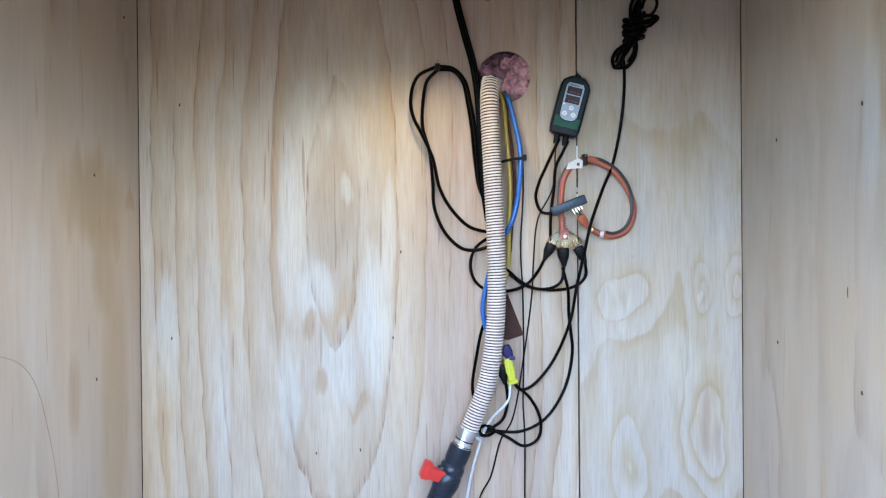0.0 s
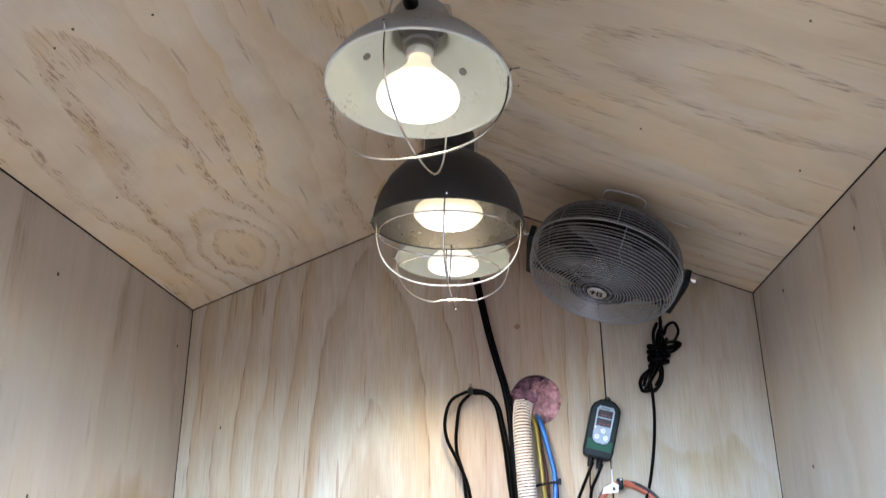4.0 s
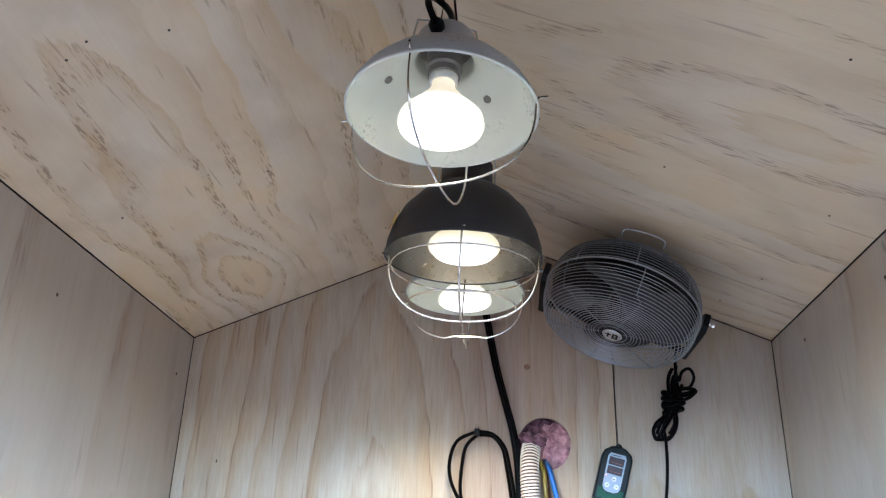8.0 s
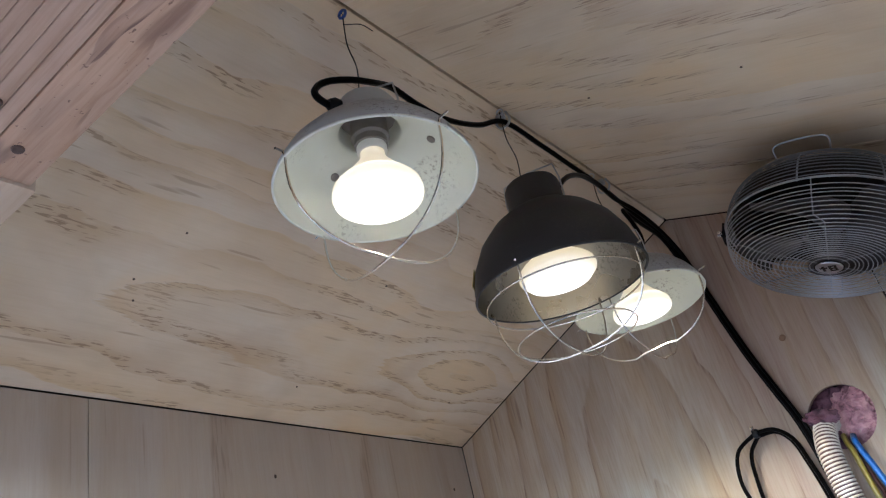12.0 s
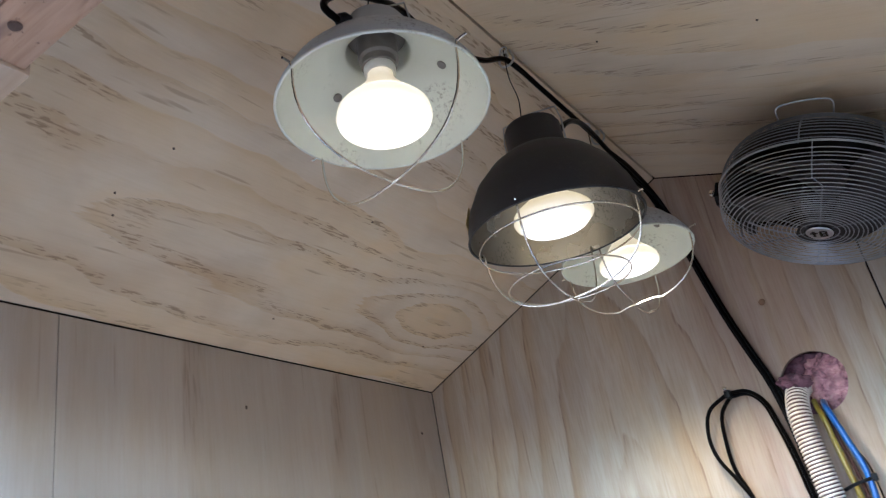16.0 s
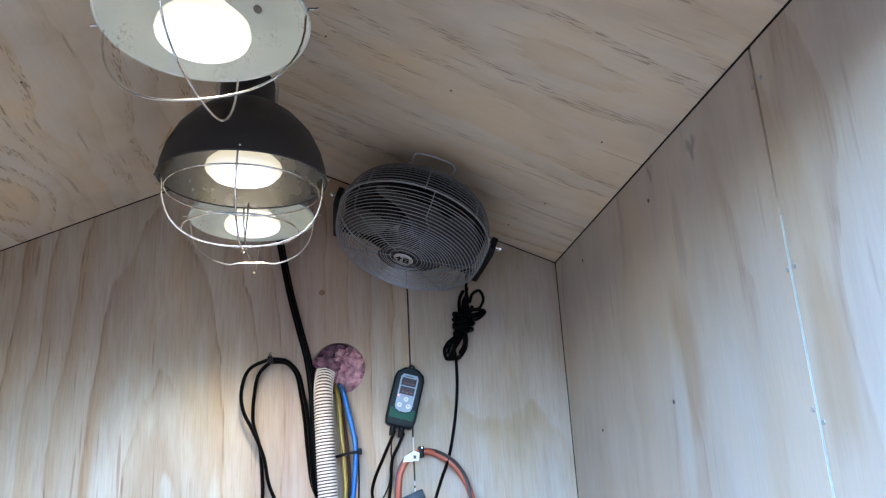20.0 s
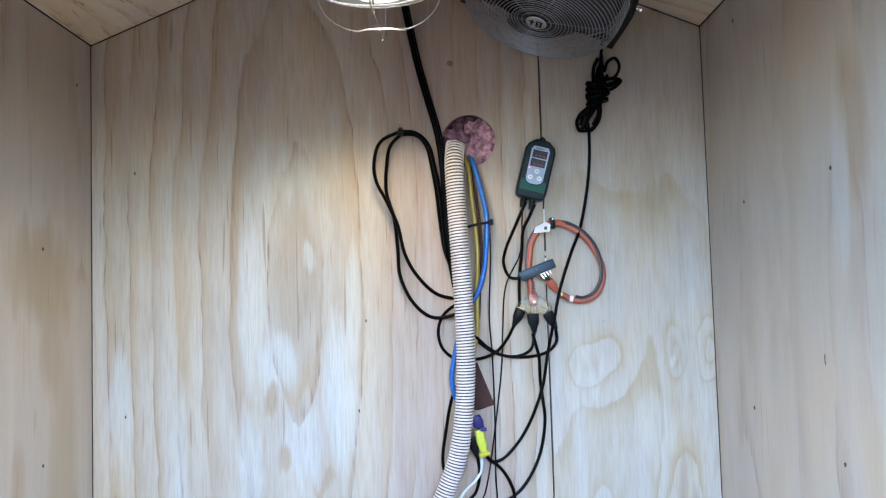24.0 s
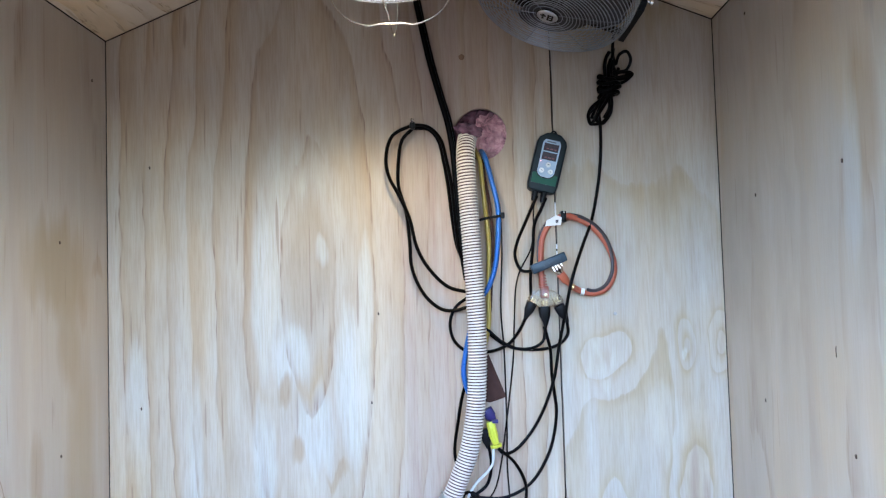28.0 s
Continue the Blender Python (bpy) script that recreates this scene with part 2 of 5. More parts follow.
TAN, MILK, PINKISH = (0.320, 0.224, 0.128), (0.458, 0.432, 0.380), (0.296, 0.220, 0.180)
LATE = (0.192, 0.120, 0.076)
M_BACK_A = plywood("pine_ply_back_wide", "X", "Z", 1.3, (0.465, 1.57, 20.0, 0.21), pink=(0.80, 0.155), wander=0.8, bands=1.05, line=LATE, lines=0.9, bend=0.055, pale=(0.410, 0.347, 0.270), tan=TAN, grain=0.5, spread=1.35, jag=0.16, fuzz=0.16, thin=0.945, broken=0.40,
                   blobs=[(0.47, 1.64, 0.17, 0.36, 0.45, (0.316, 0.244, 0.160)), (0.44, 1.60, 0.115, 0.30, 0.6, MILK), (0.465, 1.56, 0.075, 0.19, 0.8, (0.320, 0.248, 0.168)), (0.495, 1.575, 0.018, 0.045, 0.65, MILK), (0.36, 1.50, 0.03, 0.22, 0.7, MILK), (0.42, 1.36, 0.05, 0.10, 0.8, MILK), (0.47, 1.20, 0.05, 0.10, 0.7, MILK), (0.56, 1.28, 0.05, 0.20, 0.8, MILK), (0.59, 1.50, 0.02, 0.16, 0.7, MILK), (0.355, 1.13, 0.03, 0.16, 0.7, MILK), (0.405, 1.28, 0.018, 0.05, 0.7, TAN), (0.43, 1.14, 0.016, 0.04, 0.7, TAN), (0.515, 1.09, 0.03, 0.025, 0.7, TAN), (0.06, 1.25, 0.03, 0.2, 0.6, MILK), (0.20, 1.15, 0.02, 0.22, 0.5, MILK), (0.60, 1.85, 0.04, 0.12, 0.4, TAN)])
M_BACK_B = plywood("pine_ply_back_narrow", "X", "Z", 4.1, (1.22, 0.7, 9.0, 0.30), [(1.297, 1.362, 0.026, 0.066, 2.2), (1.374, 1.36, 0.026, 0.070, 2.0), (1.10, 1.33, 0.038, 0.055, 1.7), (1.165, 1.345, 0.045, 0.075, 1.3), (1.315, 1.02, 0.050, 0.17, 2.4), (1.15, 0.95, 0.045, 0.12, 2.0)],
                   pale=(0.392, 0.345, 0.292), tan=(0.338, 0.268, 0.172), wander=1.7, wide=6.0, run=0.22, line=(0.285, 0.215, 0.130), lines=0.55, bands=1.15, grain=0.45, jag=0.12, fuzz=0.22, thin=0.86, broken=0.40, clouds=0.8, tints=0.4,
                   blobs=[(1.297, 1.365, 0.008, 0.016, 0.6, MILK), (1.12, 1.31, 0.05, 0.045, 0.4, MILK), (1.315, 1.06, 0.012, 0.10, 0.6, PINKISH), (1.34, 1.0, 0.01, 0.08, 0.5, PINKISH), (1.25, 1.75, 0.07, 0.14, 0.3, TAN), (1.26, 1.20, 0.05, 0.10, 0.4, MILK)])
M_LEFT = plywood("pine_ply_left", "Y", "Z", 7.7, (-0.26, 1.30, 4.0, 0.25), pale=(0.405, 0.340, 0.270), tan=(0.332, 0.262, 0.194), wander=1.6, line=LATE, lines=0.5, bands=0.42, grain=0.20, clouds=0.6,
                 blobs=[(-0.225, 1.575, 0.15, 0.12, 0.8, (0.312, 0.231, 0.136)), (-0.05, 1.56, 0.03, 0.03, 0.5, TAN), (-0.19, 1.42, 0.06, 0.12, 0.6, (0.312, 0.231, 0.136)), (-0.14, 1.12, 0.075, 0.36, 0.65, (0.336, 0.256, 0.159)), (-0.31, 1.17, 0.03, 0.09, 0.5, TAN), (-0.12, 1.50, 0.03, 0.06, 0.4, TAN), (-0.45, 1.35, 0.06, 0.2, 0.4, MILK)])
M_RIGHT = plywood("pine_ply_right", "Y", "Z", 10.2, (-0.64, 1.45, 5.0, 0.22), pale=(0.425, 0.367, 0.295), tan=(0.340, 0.262, 0.181), wander=1.4, line=LATE, lines=0.35, bands=0.48, grain=0.20, clouds=0.9, wide=4.5, run=0.4, short=1.7,
                  blobs=[(-0.66, 1.73, 0.055, 0.16, 0.6, TAN), (-0.79, 2.05, 0.022, 0.018, 0.7, (0.192, 0.175, 0.155)), (-0.615, 2.06, 0.012, 0.014, 0.7, (0.208, 0.191, 0.167)), (-0.70, 1.92, 0.02, 0.09, 0.4, (0.240, 0.211, 0.186)), (-0.62, 1.66, 0.034, 0.17, 0.8, MILK), (-1.03, 1.68, 0.04, 0.14, 0.5, TAN), (-0.80, 1.55, 0.07, 0.25, 0.4, MILK)])
M_CEIL_L = plywood("pine_ply_ceiling_left", "X", "Y", 15.5, (0.18, -0.22, 18.0, 0.09), [(0.17, -0.23, 0.09, 0.15, -1.5)], pale=(0.608, 0.500, 0.364), tan=(0.532, 0.383, 0.222), wander=2.9, wide=3.6, run=0.5, bands=1.0, line=(0.244, 0.156, 0.083), lines=0.76, slats=1.6, broken=0.43, jag=0.12, fuzz=0.30, saw=0.12, thin=0.70, grain=0.14, short=3.0)
M_CEIL_R = plywood("pine_ply_ceiling_right", "Y", "X", 19.4, (-0.81, 1.218, 15.0, 0.45), pale=(0.601, 0.499, 0.364), tan=(0.539, 0.400, 0.248), wander=2.4, wide=3.0, run=0.35, bands=0.8, line=LATE, lines=0.62, slats=1.3, broken=0.45, jag=0.10, fuzz=0.22, saw=0.12, thin=0.70, grain=0.14, short=3.0)
M_GAP = plain("dark_joint", (0.012, 0.009, 0.007), 0.9, vary=0.3)
M_PINE_RED = plywood("red_pine_timber", "Y", "X", 3.3, (FRONT - 0.03, 0.9, 60.0, 0.06), pale=(0.40, 0.265, 0.18), tan=(0.29, 0.165, 0.10), line=(0.10, 0.05, 0.03), bands=0.9, lines=0.9, wide=14.0, wander=2.0, jag=0.2, fuzz=0.6, grain=0.8, broken=0.42, specks=0.8,
                     blobs=[(FRONT - 0.03, 0.70, 0.012, 0.05, 0.3, (0.17, 0.105, 0.075)), (FRONT - 0.012, 0.83, 0.010, 0.04, 0.6, (0.16, 0.085, 0.055)), (FRONT - 0.036, 0.95, 0.010, 0.12, 0.6, (0.22, 0.15, 0.12)), (FRONT - 0.040, 0.615, 0.012, 0.03, 0.6, (0.15, 0.09, 0.065)), (FRONT - 0.022, 1.05, 0.006, 0.16, 0.6, (0.18, 0.10, 0.07))])
M_PINE_PALE = plywood("pale_pine_timber", "Y", "X", 6.1, (FRONT, 0.3, 12.0, 0.1), pale=(0.42, 0.33, 0.245), tan=(0.36, 0.26, 0.175), lines=0.3)
M_CLAD = plywood("weathered_cladding", "Y", "X", 8.8, (FRONT - 0.08, 0.5, 20.0, 0.05), pale=(0.41, 0.285, 0.205), tan=(0.30, 0.185, 0.125), line=(0.08, 0.045, 0.03), lines=0.8, grain=0.9, wide=30.0, wander=3.0)
M_BOLT = plain("rusty_bolt", (0.10, 0.065, 0.05), 0.6, 0.6, 0.4, 200)
M_KNOT = plain("brown_knot", (0.22, 0.12, 0.06), 0.7, vary=0.4, scale=150)
M_HOLE = plain("nail_hole", (0.07, 0.045, 0.03), 0.8, vary=0.4, scale=300)
M_SCREW = plain("zinc_screw", (0.35, 0.33, 0.31), 0.45, 0.8, 0.3, 300)
M_WRAP = plain("blue_building_wrap", (0.012, 0.045, 0.16), 0.45, vary=0.2, scale=14)
M_ROOF = plain("blue_roof_steel", (0.025, 0.06, 0.19), 0.4, 0.0, 0.15, 8)
M_GROUND = plain("trodden_earth", (0.026, 0.023, 0.019), 0.95, vary=0.35, scale=3.0, bump=0.6)
# kept dark so the added wall outside returns little light
M_SKY_BLOCK = plain("dark_sky_block", (0.035, 0.032, 0.028), 0.9, vary=0.3, scale=2.0)
M_FILL = plain("pale_green_filler", (0.42, 0.50, 0.47), 0.7, vary=0.3, scale=60)
M_FLOOR = plain("wood_shavings", (0.27, 0.21, 0.145), 0.8, vary=0.2, scale=5.0)
M_BLACK = plain("black_pvc_cable", (0.0018, 0.0016, 0.0016), 0.36, vary=0.3, scale=30, gloss=0.05)
M_BLACKPLASTIC = plain("black_plastic", (0.005, 0.005, 0.0055), 0.42, vary=0.3, gloss=0.13)
M_CASE = plain("dark_green_grey_plastic", (0.007, 0.012, 0.014), 0.42, vary=0.2, gloss=0.15)
M_GREEN = plain("green_band", (0.006, 0.058, 0.031), 0.45, vary=0.15, gloss=0.2)
M_PLATE = plain("pale_grey_faceplate", (0.24, 0.29, 0.36), 0.32, vary=0.05)
M_WINDOW = plain("dark_red_display", (0.022, 0.005, 0.008), 0.3, vary=0.2, gloss=0.2)
M_SILVER = plain("chromed_wire", (0.74, 0.71, 0.65), 0.24, 1.0, 0.1, 120, bump=0)
M_GALV = plain("galvanised_steel", (0.50, 0.51, 0.52), 0.32, 1.0, 0.15, 60, bump=0.04)
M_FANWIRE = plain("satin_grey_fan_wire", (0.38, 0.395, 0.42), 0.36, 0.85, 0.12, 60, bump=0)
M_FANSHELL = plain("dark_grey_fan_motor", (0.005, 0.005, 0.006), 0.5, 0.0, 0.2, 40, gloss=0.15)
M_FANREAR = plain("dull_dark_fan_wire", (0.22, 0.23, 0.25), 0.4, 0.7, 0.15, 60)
M_BLADE = plain("brushed_aluminium_blade", (0.10, 0.10, 0.11), 0.42, 1.0, 0.12, 30, bump=0)
M_BRACKET = plain("black_bracket", (0.006, 0.006, 0.007), 0.5, vary=0.3, gloss=0.2)
M_ORANGE = plain("orange_cord_sheath", (0.31, 0.074, 0.033), 0.40, vary=0.15)
M_BLUE = plain("blue_tube", (0.013, 0.090, 0.32), 0.30, vary=0.12)
M_EYE = plain("dark_blue_plastic", (0.02, 0.06, 0.26), 0.4, vary=0.1)
M_YELLOW = plain("mustard_yellow_tube", (0.34, 0.235, 0.028), 0.4, vary=0.15)
M_YPLUG = plain("lemon_yellow_plastic", (0.50, 0.50, 0.035), 0.4, vary=0.1)
M_PURPLE = plain("purple_plastic", (0.030, 0.022, 0.095), 0.4, vary=0.2, gloss=0.2)
M_WHITECORD = plain("white_cord", (0.56, 0.545, 0.51), 0.5, vary=0.08)
M_TAG = plain("white_paper_tag", (0.60, 0.59, 0.57), 0.7, vary=0.05)
M_INK = plain("dark_print", (0.06, 0.06, 0.07), 0.6, vary=0.1)
M_DIGIT = plain("dim_red_digit", (0.16, 0.012, 0.012), 0.3)
M_TWIN = plain("dark_grey_cord", (0.035, 0.028, 0.03), 0.4, vary=0.2)
M_RUST = plain("rust_brown_plate", (0.048, 0.022, 0.016), 0.7, vary=0.35, scale=60, gloss=0.12)
M_PVC = plain("dark_grey_pipe_plastic", (0.012, 0.016, 0.025), 0.30, vary=0.15, gloss=0.35)
M_RED = plain("red_valve_lever", (0.50, 0.028, 0.020), 0.4, vary=0.12)
M_RIB = plain("cream_hose_rib", (0.64, 0.57, 0.49), 0.22, vary=0.06)
M_WALLHOSE = plain("brown_hose_wall", (0.088, 0.054, 0.048), 0.4, vary=0.15, gloss=0.25)
M_BRASS = plain("brass_crimp", (0.62, 0.47, 0.22), 0.28, 1.0, 0.1)
M_SOCKET = plain("grey_lamp_socket", (0.16, 0.145, 0.13), 0.5, 0.3, 0.25, 80)
M_CONNECT = plain("slate_blue_connector", (0.010, 0.022, 0.036), 0.34, vary=0.15, gloss=0.3)


def enamel(name, color, dirt, rough=0.35, metal=0.0, soot=0.75):
    """Lamp-shade enamel with specks of soot and worn blotches."""
    m, nt, b = nodes_of(name, rough, metal)
    g = nt.nodes.new("ShaderNodeTexCoord").outputs["Object"]
    blot, speck = noise_at(nt, g, 16, 3), noise_at(nt, g, 210, 4, 0.7)
    zone = ramp(nt, noise_at(nt, g, 14, 3), [(0.52, 0.0), (0.62, 1.0)])
    spots = calc(nt, "MULTIPLY", ramp(nt, speck, [(0.52, 0.0), (0.64, 1.0)]), zone)
    col = mixc(nt, blot, tuple(c * 0.86 for c in color), color)
    nt.links.new(mixc(nt, calc(nt, "MULTIPLY", spots, soot), col, dirt), b.inputs["Base Color"])
    nt.links.new(calc(nt, "MULTIPLY_ADD", blot, 0.25, rough - 0.1), b.inputs["Roughness"])
    bump_in(nt, b, blot, 0.12, 0.002)
    return m


M_ENAMEL_IN = enamel("pale_green_white_enamel", (0.60, 0.61, 0.525), (0.14, 0.12, 0.09), soot=0.6)
M_ENAMEL_OUT = enamel("grey_white_enamel", (0.42, 0.43, 0.43), (0.12, 0.11, 0.10))
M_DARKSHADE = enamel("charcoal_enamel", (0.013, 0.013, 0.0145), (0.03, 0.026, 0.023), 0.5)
M_ALUM_IN = enamel("dull_aluminium", (0.38, 0.35, 0.29), (0.06, 0.05, 0.04), 0.26, 0.95, 0.7)


def glow(name, color, strength):
    m, nt, b = nodes_of(name, 0.3)
    b.inputs["Base Color"].default_value = (0.9, 0.88, 0.82, 1)
    b.inputs["Emission Color"].default_value, b.inputs["Emission Strength"].default_value = (*color, 1), strength
    return m


def bulb_glow(name, color, strength):
    """Frosted reflector bulb: brightest in the middle of its face, dimmer and warmer at the rim."""
    m, nt, b = nodes_of(name, 0.25)
    sep = nt.nodes.new("ShaderNodeSeparateXYZ")
    nt.links.new(nt.nodes.new("ShaderNodeTexCoord").outputs["Object"], sep.inputs[0])
    r = calc(nt, "SQRT", calc(nt, "ADD", calc(nt, "POWER", sep.outputs[0], 2.0), calc(nt, "POWER", sep.outputs[1], 2.0)))
    b.inputs["Base Color"].default_value = (0.9, 0.88, 0.82, 1)
    b.inputs["Emission Strength"].default_value = strength
    nt.links.new(ramp(nt, calc(nt, "MULTIPLY", r, 15.0), [(0.0, color), (0.58, color), (0.72, tuple(c * k for c, k in zip(color, (0.55, 0.50, 0.38)))), (0.82, tuple(c * k for c, k in zip(color, (0.26, 0.21, 0.12))))]), b.inputs["Emission Color"])
    return m


M_BULB = bulb_glow("lit_bulb_face", (1.0, 0.93, 0.78), 0.085)
M_BULBNECK = glow("lit_bulb_neck", (1.0, 0.74, 0.38), 0.017)
M_LED = glow("red_led", (1.0, 0.05, 0.05), 0.25)


def clear_plastic():
    m, nt, b = nodes_of("clear_plastic", 0.05)
    b.inputs["Base Color"].default_value = (0.80, 0.73, 0.58, 1)
    b.inputs["Transmission Weight"].default_value, b.inputs["IOR"].default_value = 0.96, 1.30
    return m


M_CLEAR = clear_plastic()


def wool(name, shade):
    m, nt, b = nodes_of(name, 0.95)
    g = nt.nodes.new("ShaderNodeNewGeometry").outputs["Position"]
    n1, n2, n3 = noise_at(nt, g, 38, 4, 0.6, 0.8), noise_at(nt, g, 160, 3), noise_at(nt, g, 22, 2)
    col = ramp(nt, n1, [(0.34, (0.10, 0.04, 0.06)), (0.43, (0.33, 0.16, 0.19)), (0.55, (0.50, 0.29, 0.30)), (0.70, (0.58, 0.40, 0.38))])
    col = mixc(nt, ramp(nt, n3, [(0.53, 0.0), (0.68, 0.7)]), col, (0.08, 0.035, 0.06))
    col = mixc(nt, calc(nt, "MULTIPLY", n2, 0.15), col, (0.6, 0.48, 0.48))
    nt.links.new(mixc(nt, 1.0, col, shade, "MULTIPLY"), b.inputs["Base Color"])
    bump_in(nt, b, n2, 0.8, 0.004)
    return m


M_WOOL = wool("pink_glass_wool", (1.15, 1.02, 1.0))
# mauve copy of the wool, darkened to carry the shade inside the hole
M_WOOL_DARK = wool("shaded_mauve_glass_wool", (0.34, 0.26, 0.33))


# ---- mesh helpers ----
def mesh_from(name, bm, mats, smooth=False):
    bmesh.ops.recalc_face_normals(bm, faces=bm.faces)
    me = bpy.data.meshes.new(name)
    bm.to_mesh(me)
    bm.free()
    for m in mats if isinstance(mats, (list, tuple)) else [mats]:
        me.materials.append(m)
    if smooth:
        me.polygons.foreach_set("use_smooth", [True] * len(me.polygons))
        if smooth != "all":
            me.set_sharp_from_angle(angle=radians(smooth if smooth is not True else 40))
    return me


def part(name, bm, material, parent=None, label="", smooth=True, m=None):
    """Links a bmesh as one mesh object under a thing or a part."""
    ob = new(name, mesh_from(name, bm, material, smooth))
    if parent is not None:
        ob.parent = parent
    if m is not None:
        ob.matrix_basis = m
    return tagged(ob, label)


def thing(name, label, category, group="", m=None, kind=""):
    ob = new(name)
    ob.empty_display_size = 0.05
    if m is not None:
        ob.matrix_basis = m
    return tagged(ob, label, category, group, kind)


def box(bm, x0, x1, y0, y1, z0, z1, bevel=0.0, m=None):
    r = bmesh.ops.create_cube(bm, size=1.0)
    mat = Matrix.Translation(((x0 + x1) / 2, (y0 + y1) / 2, (z0 + z1) / 2)) @ Matrix.Diagonal((x1 - x0, y1 - y0, z1 - z0, 1))
    if m is not None:
        mat = m @ mat
    bmesh.ops.transform(bm, matrix=mat, verts=r["verts"])
    if bevel:
        edges = list({e for v in r["verts"] for e in v.link_edges})
        bmesh.ops.bevel(bm, geom=edges, offset=bevel, segments=2, affect="EDGES", profile=0.6)
    return bm


def boxed(*a, **k):
    return box(bmesh.new(), *a, **k)


def lathe(profile, n=48, bm=None, m=None):
    """Turns a line of (radius, height) round z."""
    bm = bm or bmesh.new()
    rings = []
    for r, z in profile:
        if r < 1e-6:
            rings.append([bm.verts.new((0, 0, z))])
        else:
            rings.append([bm.verts.new((r * math.cos(2 * math.pi * k / n), r * math.sin(2 * math.pi * k / n), z)) for k in range(n)])
    for a, b in zip(rings, rings[1:]):
        for k in range(n):
            j = (k + 1) % n
            f = [a[k % len(a)], a[j % len(a)], b[j % len(b)], b[k % len(b)]]
            f = list(dict.fromkeys(f))
            if len(f) > 2:
                bm.faces.new(f)
    if m is not None:
        bmesh.ops.transform(bm, matrix=m, verts=[v for r in rings for v in r])
    return bm


def spline(pts, steps=8):
    """A smooth line through the points."""
    p = [Vector(q) for q in pts]
    p = [p[0] * 2 - p[1]] + p + [p[-1] * 2 - p[-2]]
    out = []
    for a, b, c, d in zip(p, p[1:], p[2:], p[3:]):
        t0 = 0.0
        t1 = t0 + max(1e-4, (b - a).length ** 0.5)
        t2 = t1 + max(1e-4, (c - b).length ** 0.5)
        t3 = t2 + max(1e-4, (d - c).length ** 0.5)
        for k in range(steps):
            t = t1 + (t2 - t1) * k / steps
            a1 = a * ((t1 - t) / (t1 - t0)) + b * ((t - t0) / (t1 - t0))
            a2 = b * ((t2 - t) / (t2 - t1)) + c * ((t - t1) / (t2 - t1))
            a3 = c * ((t3 - t) / (t3 - t2)) + d * ((t - t2) / (t3 - t2))
            b1 = a1 * ((t2 - t) / (t2 - t0)) + a2 * ((t - t0) / (t2 - t0))
            b2 = a2 * ((t3 - t) / (t3 - t1)) + a3 * ((t - t1) / (t3 - t1))
            out.append(b1 * ((t2 - t) / (t2 - t1)) + b2 * ((t - t1) / (t2 - t1)))
    out.append(p[-2])
    return out


def sweep(bm, line, radius, n=8, closed=False):
    """A round tube along a line of points; radius: one number or one for each point."""
    count = len(line)
    side = None
    rings = []
    for k, p in enumerate(line):
        a = line[k - 1] if (k or closed) else p
        b = line[(k + 1) % count] if (k < count - 1 or closed) else p
        d = (b - a).normalized()
        side = (side - d * side.dot(d)).normalized() if side is not None else d.orthogonal().normalized()
        up = d.cross(side)
        r = radius[k] if isinstance(radius, (list, tuple)) else radius
        rings.append([bm.verts.new(p + (side * math.cos(2 * math.pi * j / n) + up * math.sin(2 * math.pi * j / n)) * r) for j in range(n)])
    pairs = list(zip(rings, rings[1:])) + ([(rings[-1], rings[0])] if closed else [])
    for a, b in pairs:
        for j in range(n):
            bm.faces.new((a[j], a[(j + 1) % n], b[(j + 1) % n], b[j]))
    if not closed:
        bm.faces.new(rings[0])
        bm.faces.new(rings[-1])
    return bm


def tube(pts, radius, n=8, steps=8):
    return sweep(bmesh.new(), spline(pts, steps), radius, n)


def hoop(radius, wire, z=0.0, seg=48, n=5, bm=None):
    bm = bm or bmesh.new()
    line = [Vector((radius * math.cos(2 * math.pi * k / seg), radius * math.sin(2 * math.pi * k / seg), z)) for k in range(seg)]
    return sweep(bm, line, wire, n, closed=True)


def slab(outline, hole, thick, m):
    """A flat sheet from an outline in its own x and y, with an optional round hole (x, y, r), thickened along z."""
    bm = bmesh.new()
    loops = [outline]
    if hole:
        hx, hy, hr = hole
        loops.append([(hx + hr * (1 + 0.012 * math.sin(5 * a)) * math.cos(a), hy + hr * math.sin(a)) for a in [2 * math.pi * k / 40 for k in range(40)]])
    edges = []
    for lp in loops:
        vs = [bm.verts.new((x, y, 0)) for x, y in lp]
        edges += [bm.edges.new((a, b)) for a, b in zip(vs, vs[1:] + vs[:1])]
    bmesh.ops.triangle_fill(bm, use_beauty=True, use_dissolve=False, edges=edges)
    ext = bmesh.ops.extrude_face_region(bm, geom=list(bm.faces))
    bmesh.ops.translate(bm, vec=(0, 0, thick), verts=[g for g in ext["geom"] if isinstance(g, bmesh.types.BMVert)])
    bmesh.ops.transform(bm, matrix=m, verts=bm.verts)
    return bm


def disc_on(name, parent, at, normal, r, material, thick=0.0012, squash=1.0, label=""):
    """A small flat round mark, nail or screw head that stands a hair proud of a face."""
    turn = Vector(normal).to_track_quat("Z", "Y").to_matrix().to_4x4()
    bm = lathe([(0, thick), (r * 0.85, thick), (r, thick * 0.4), (r, -0.002)], 14, m=Matrix.Translation(at) @ turn @ Matrix.Diagonal((1, squash, 1, 1)))
    return part(name, bm, material, parent, label)


# ---- the hut ----
G = 0.0018                                # half of an open joint between sheets


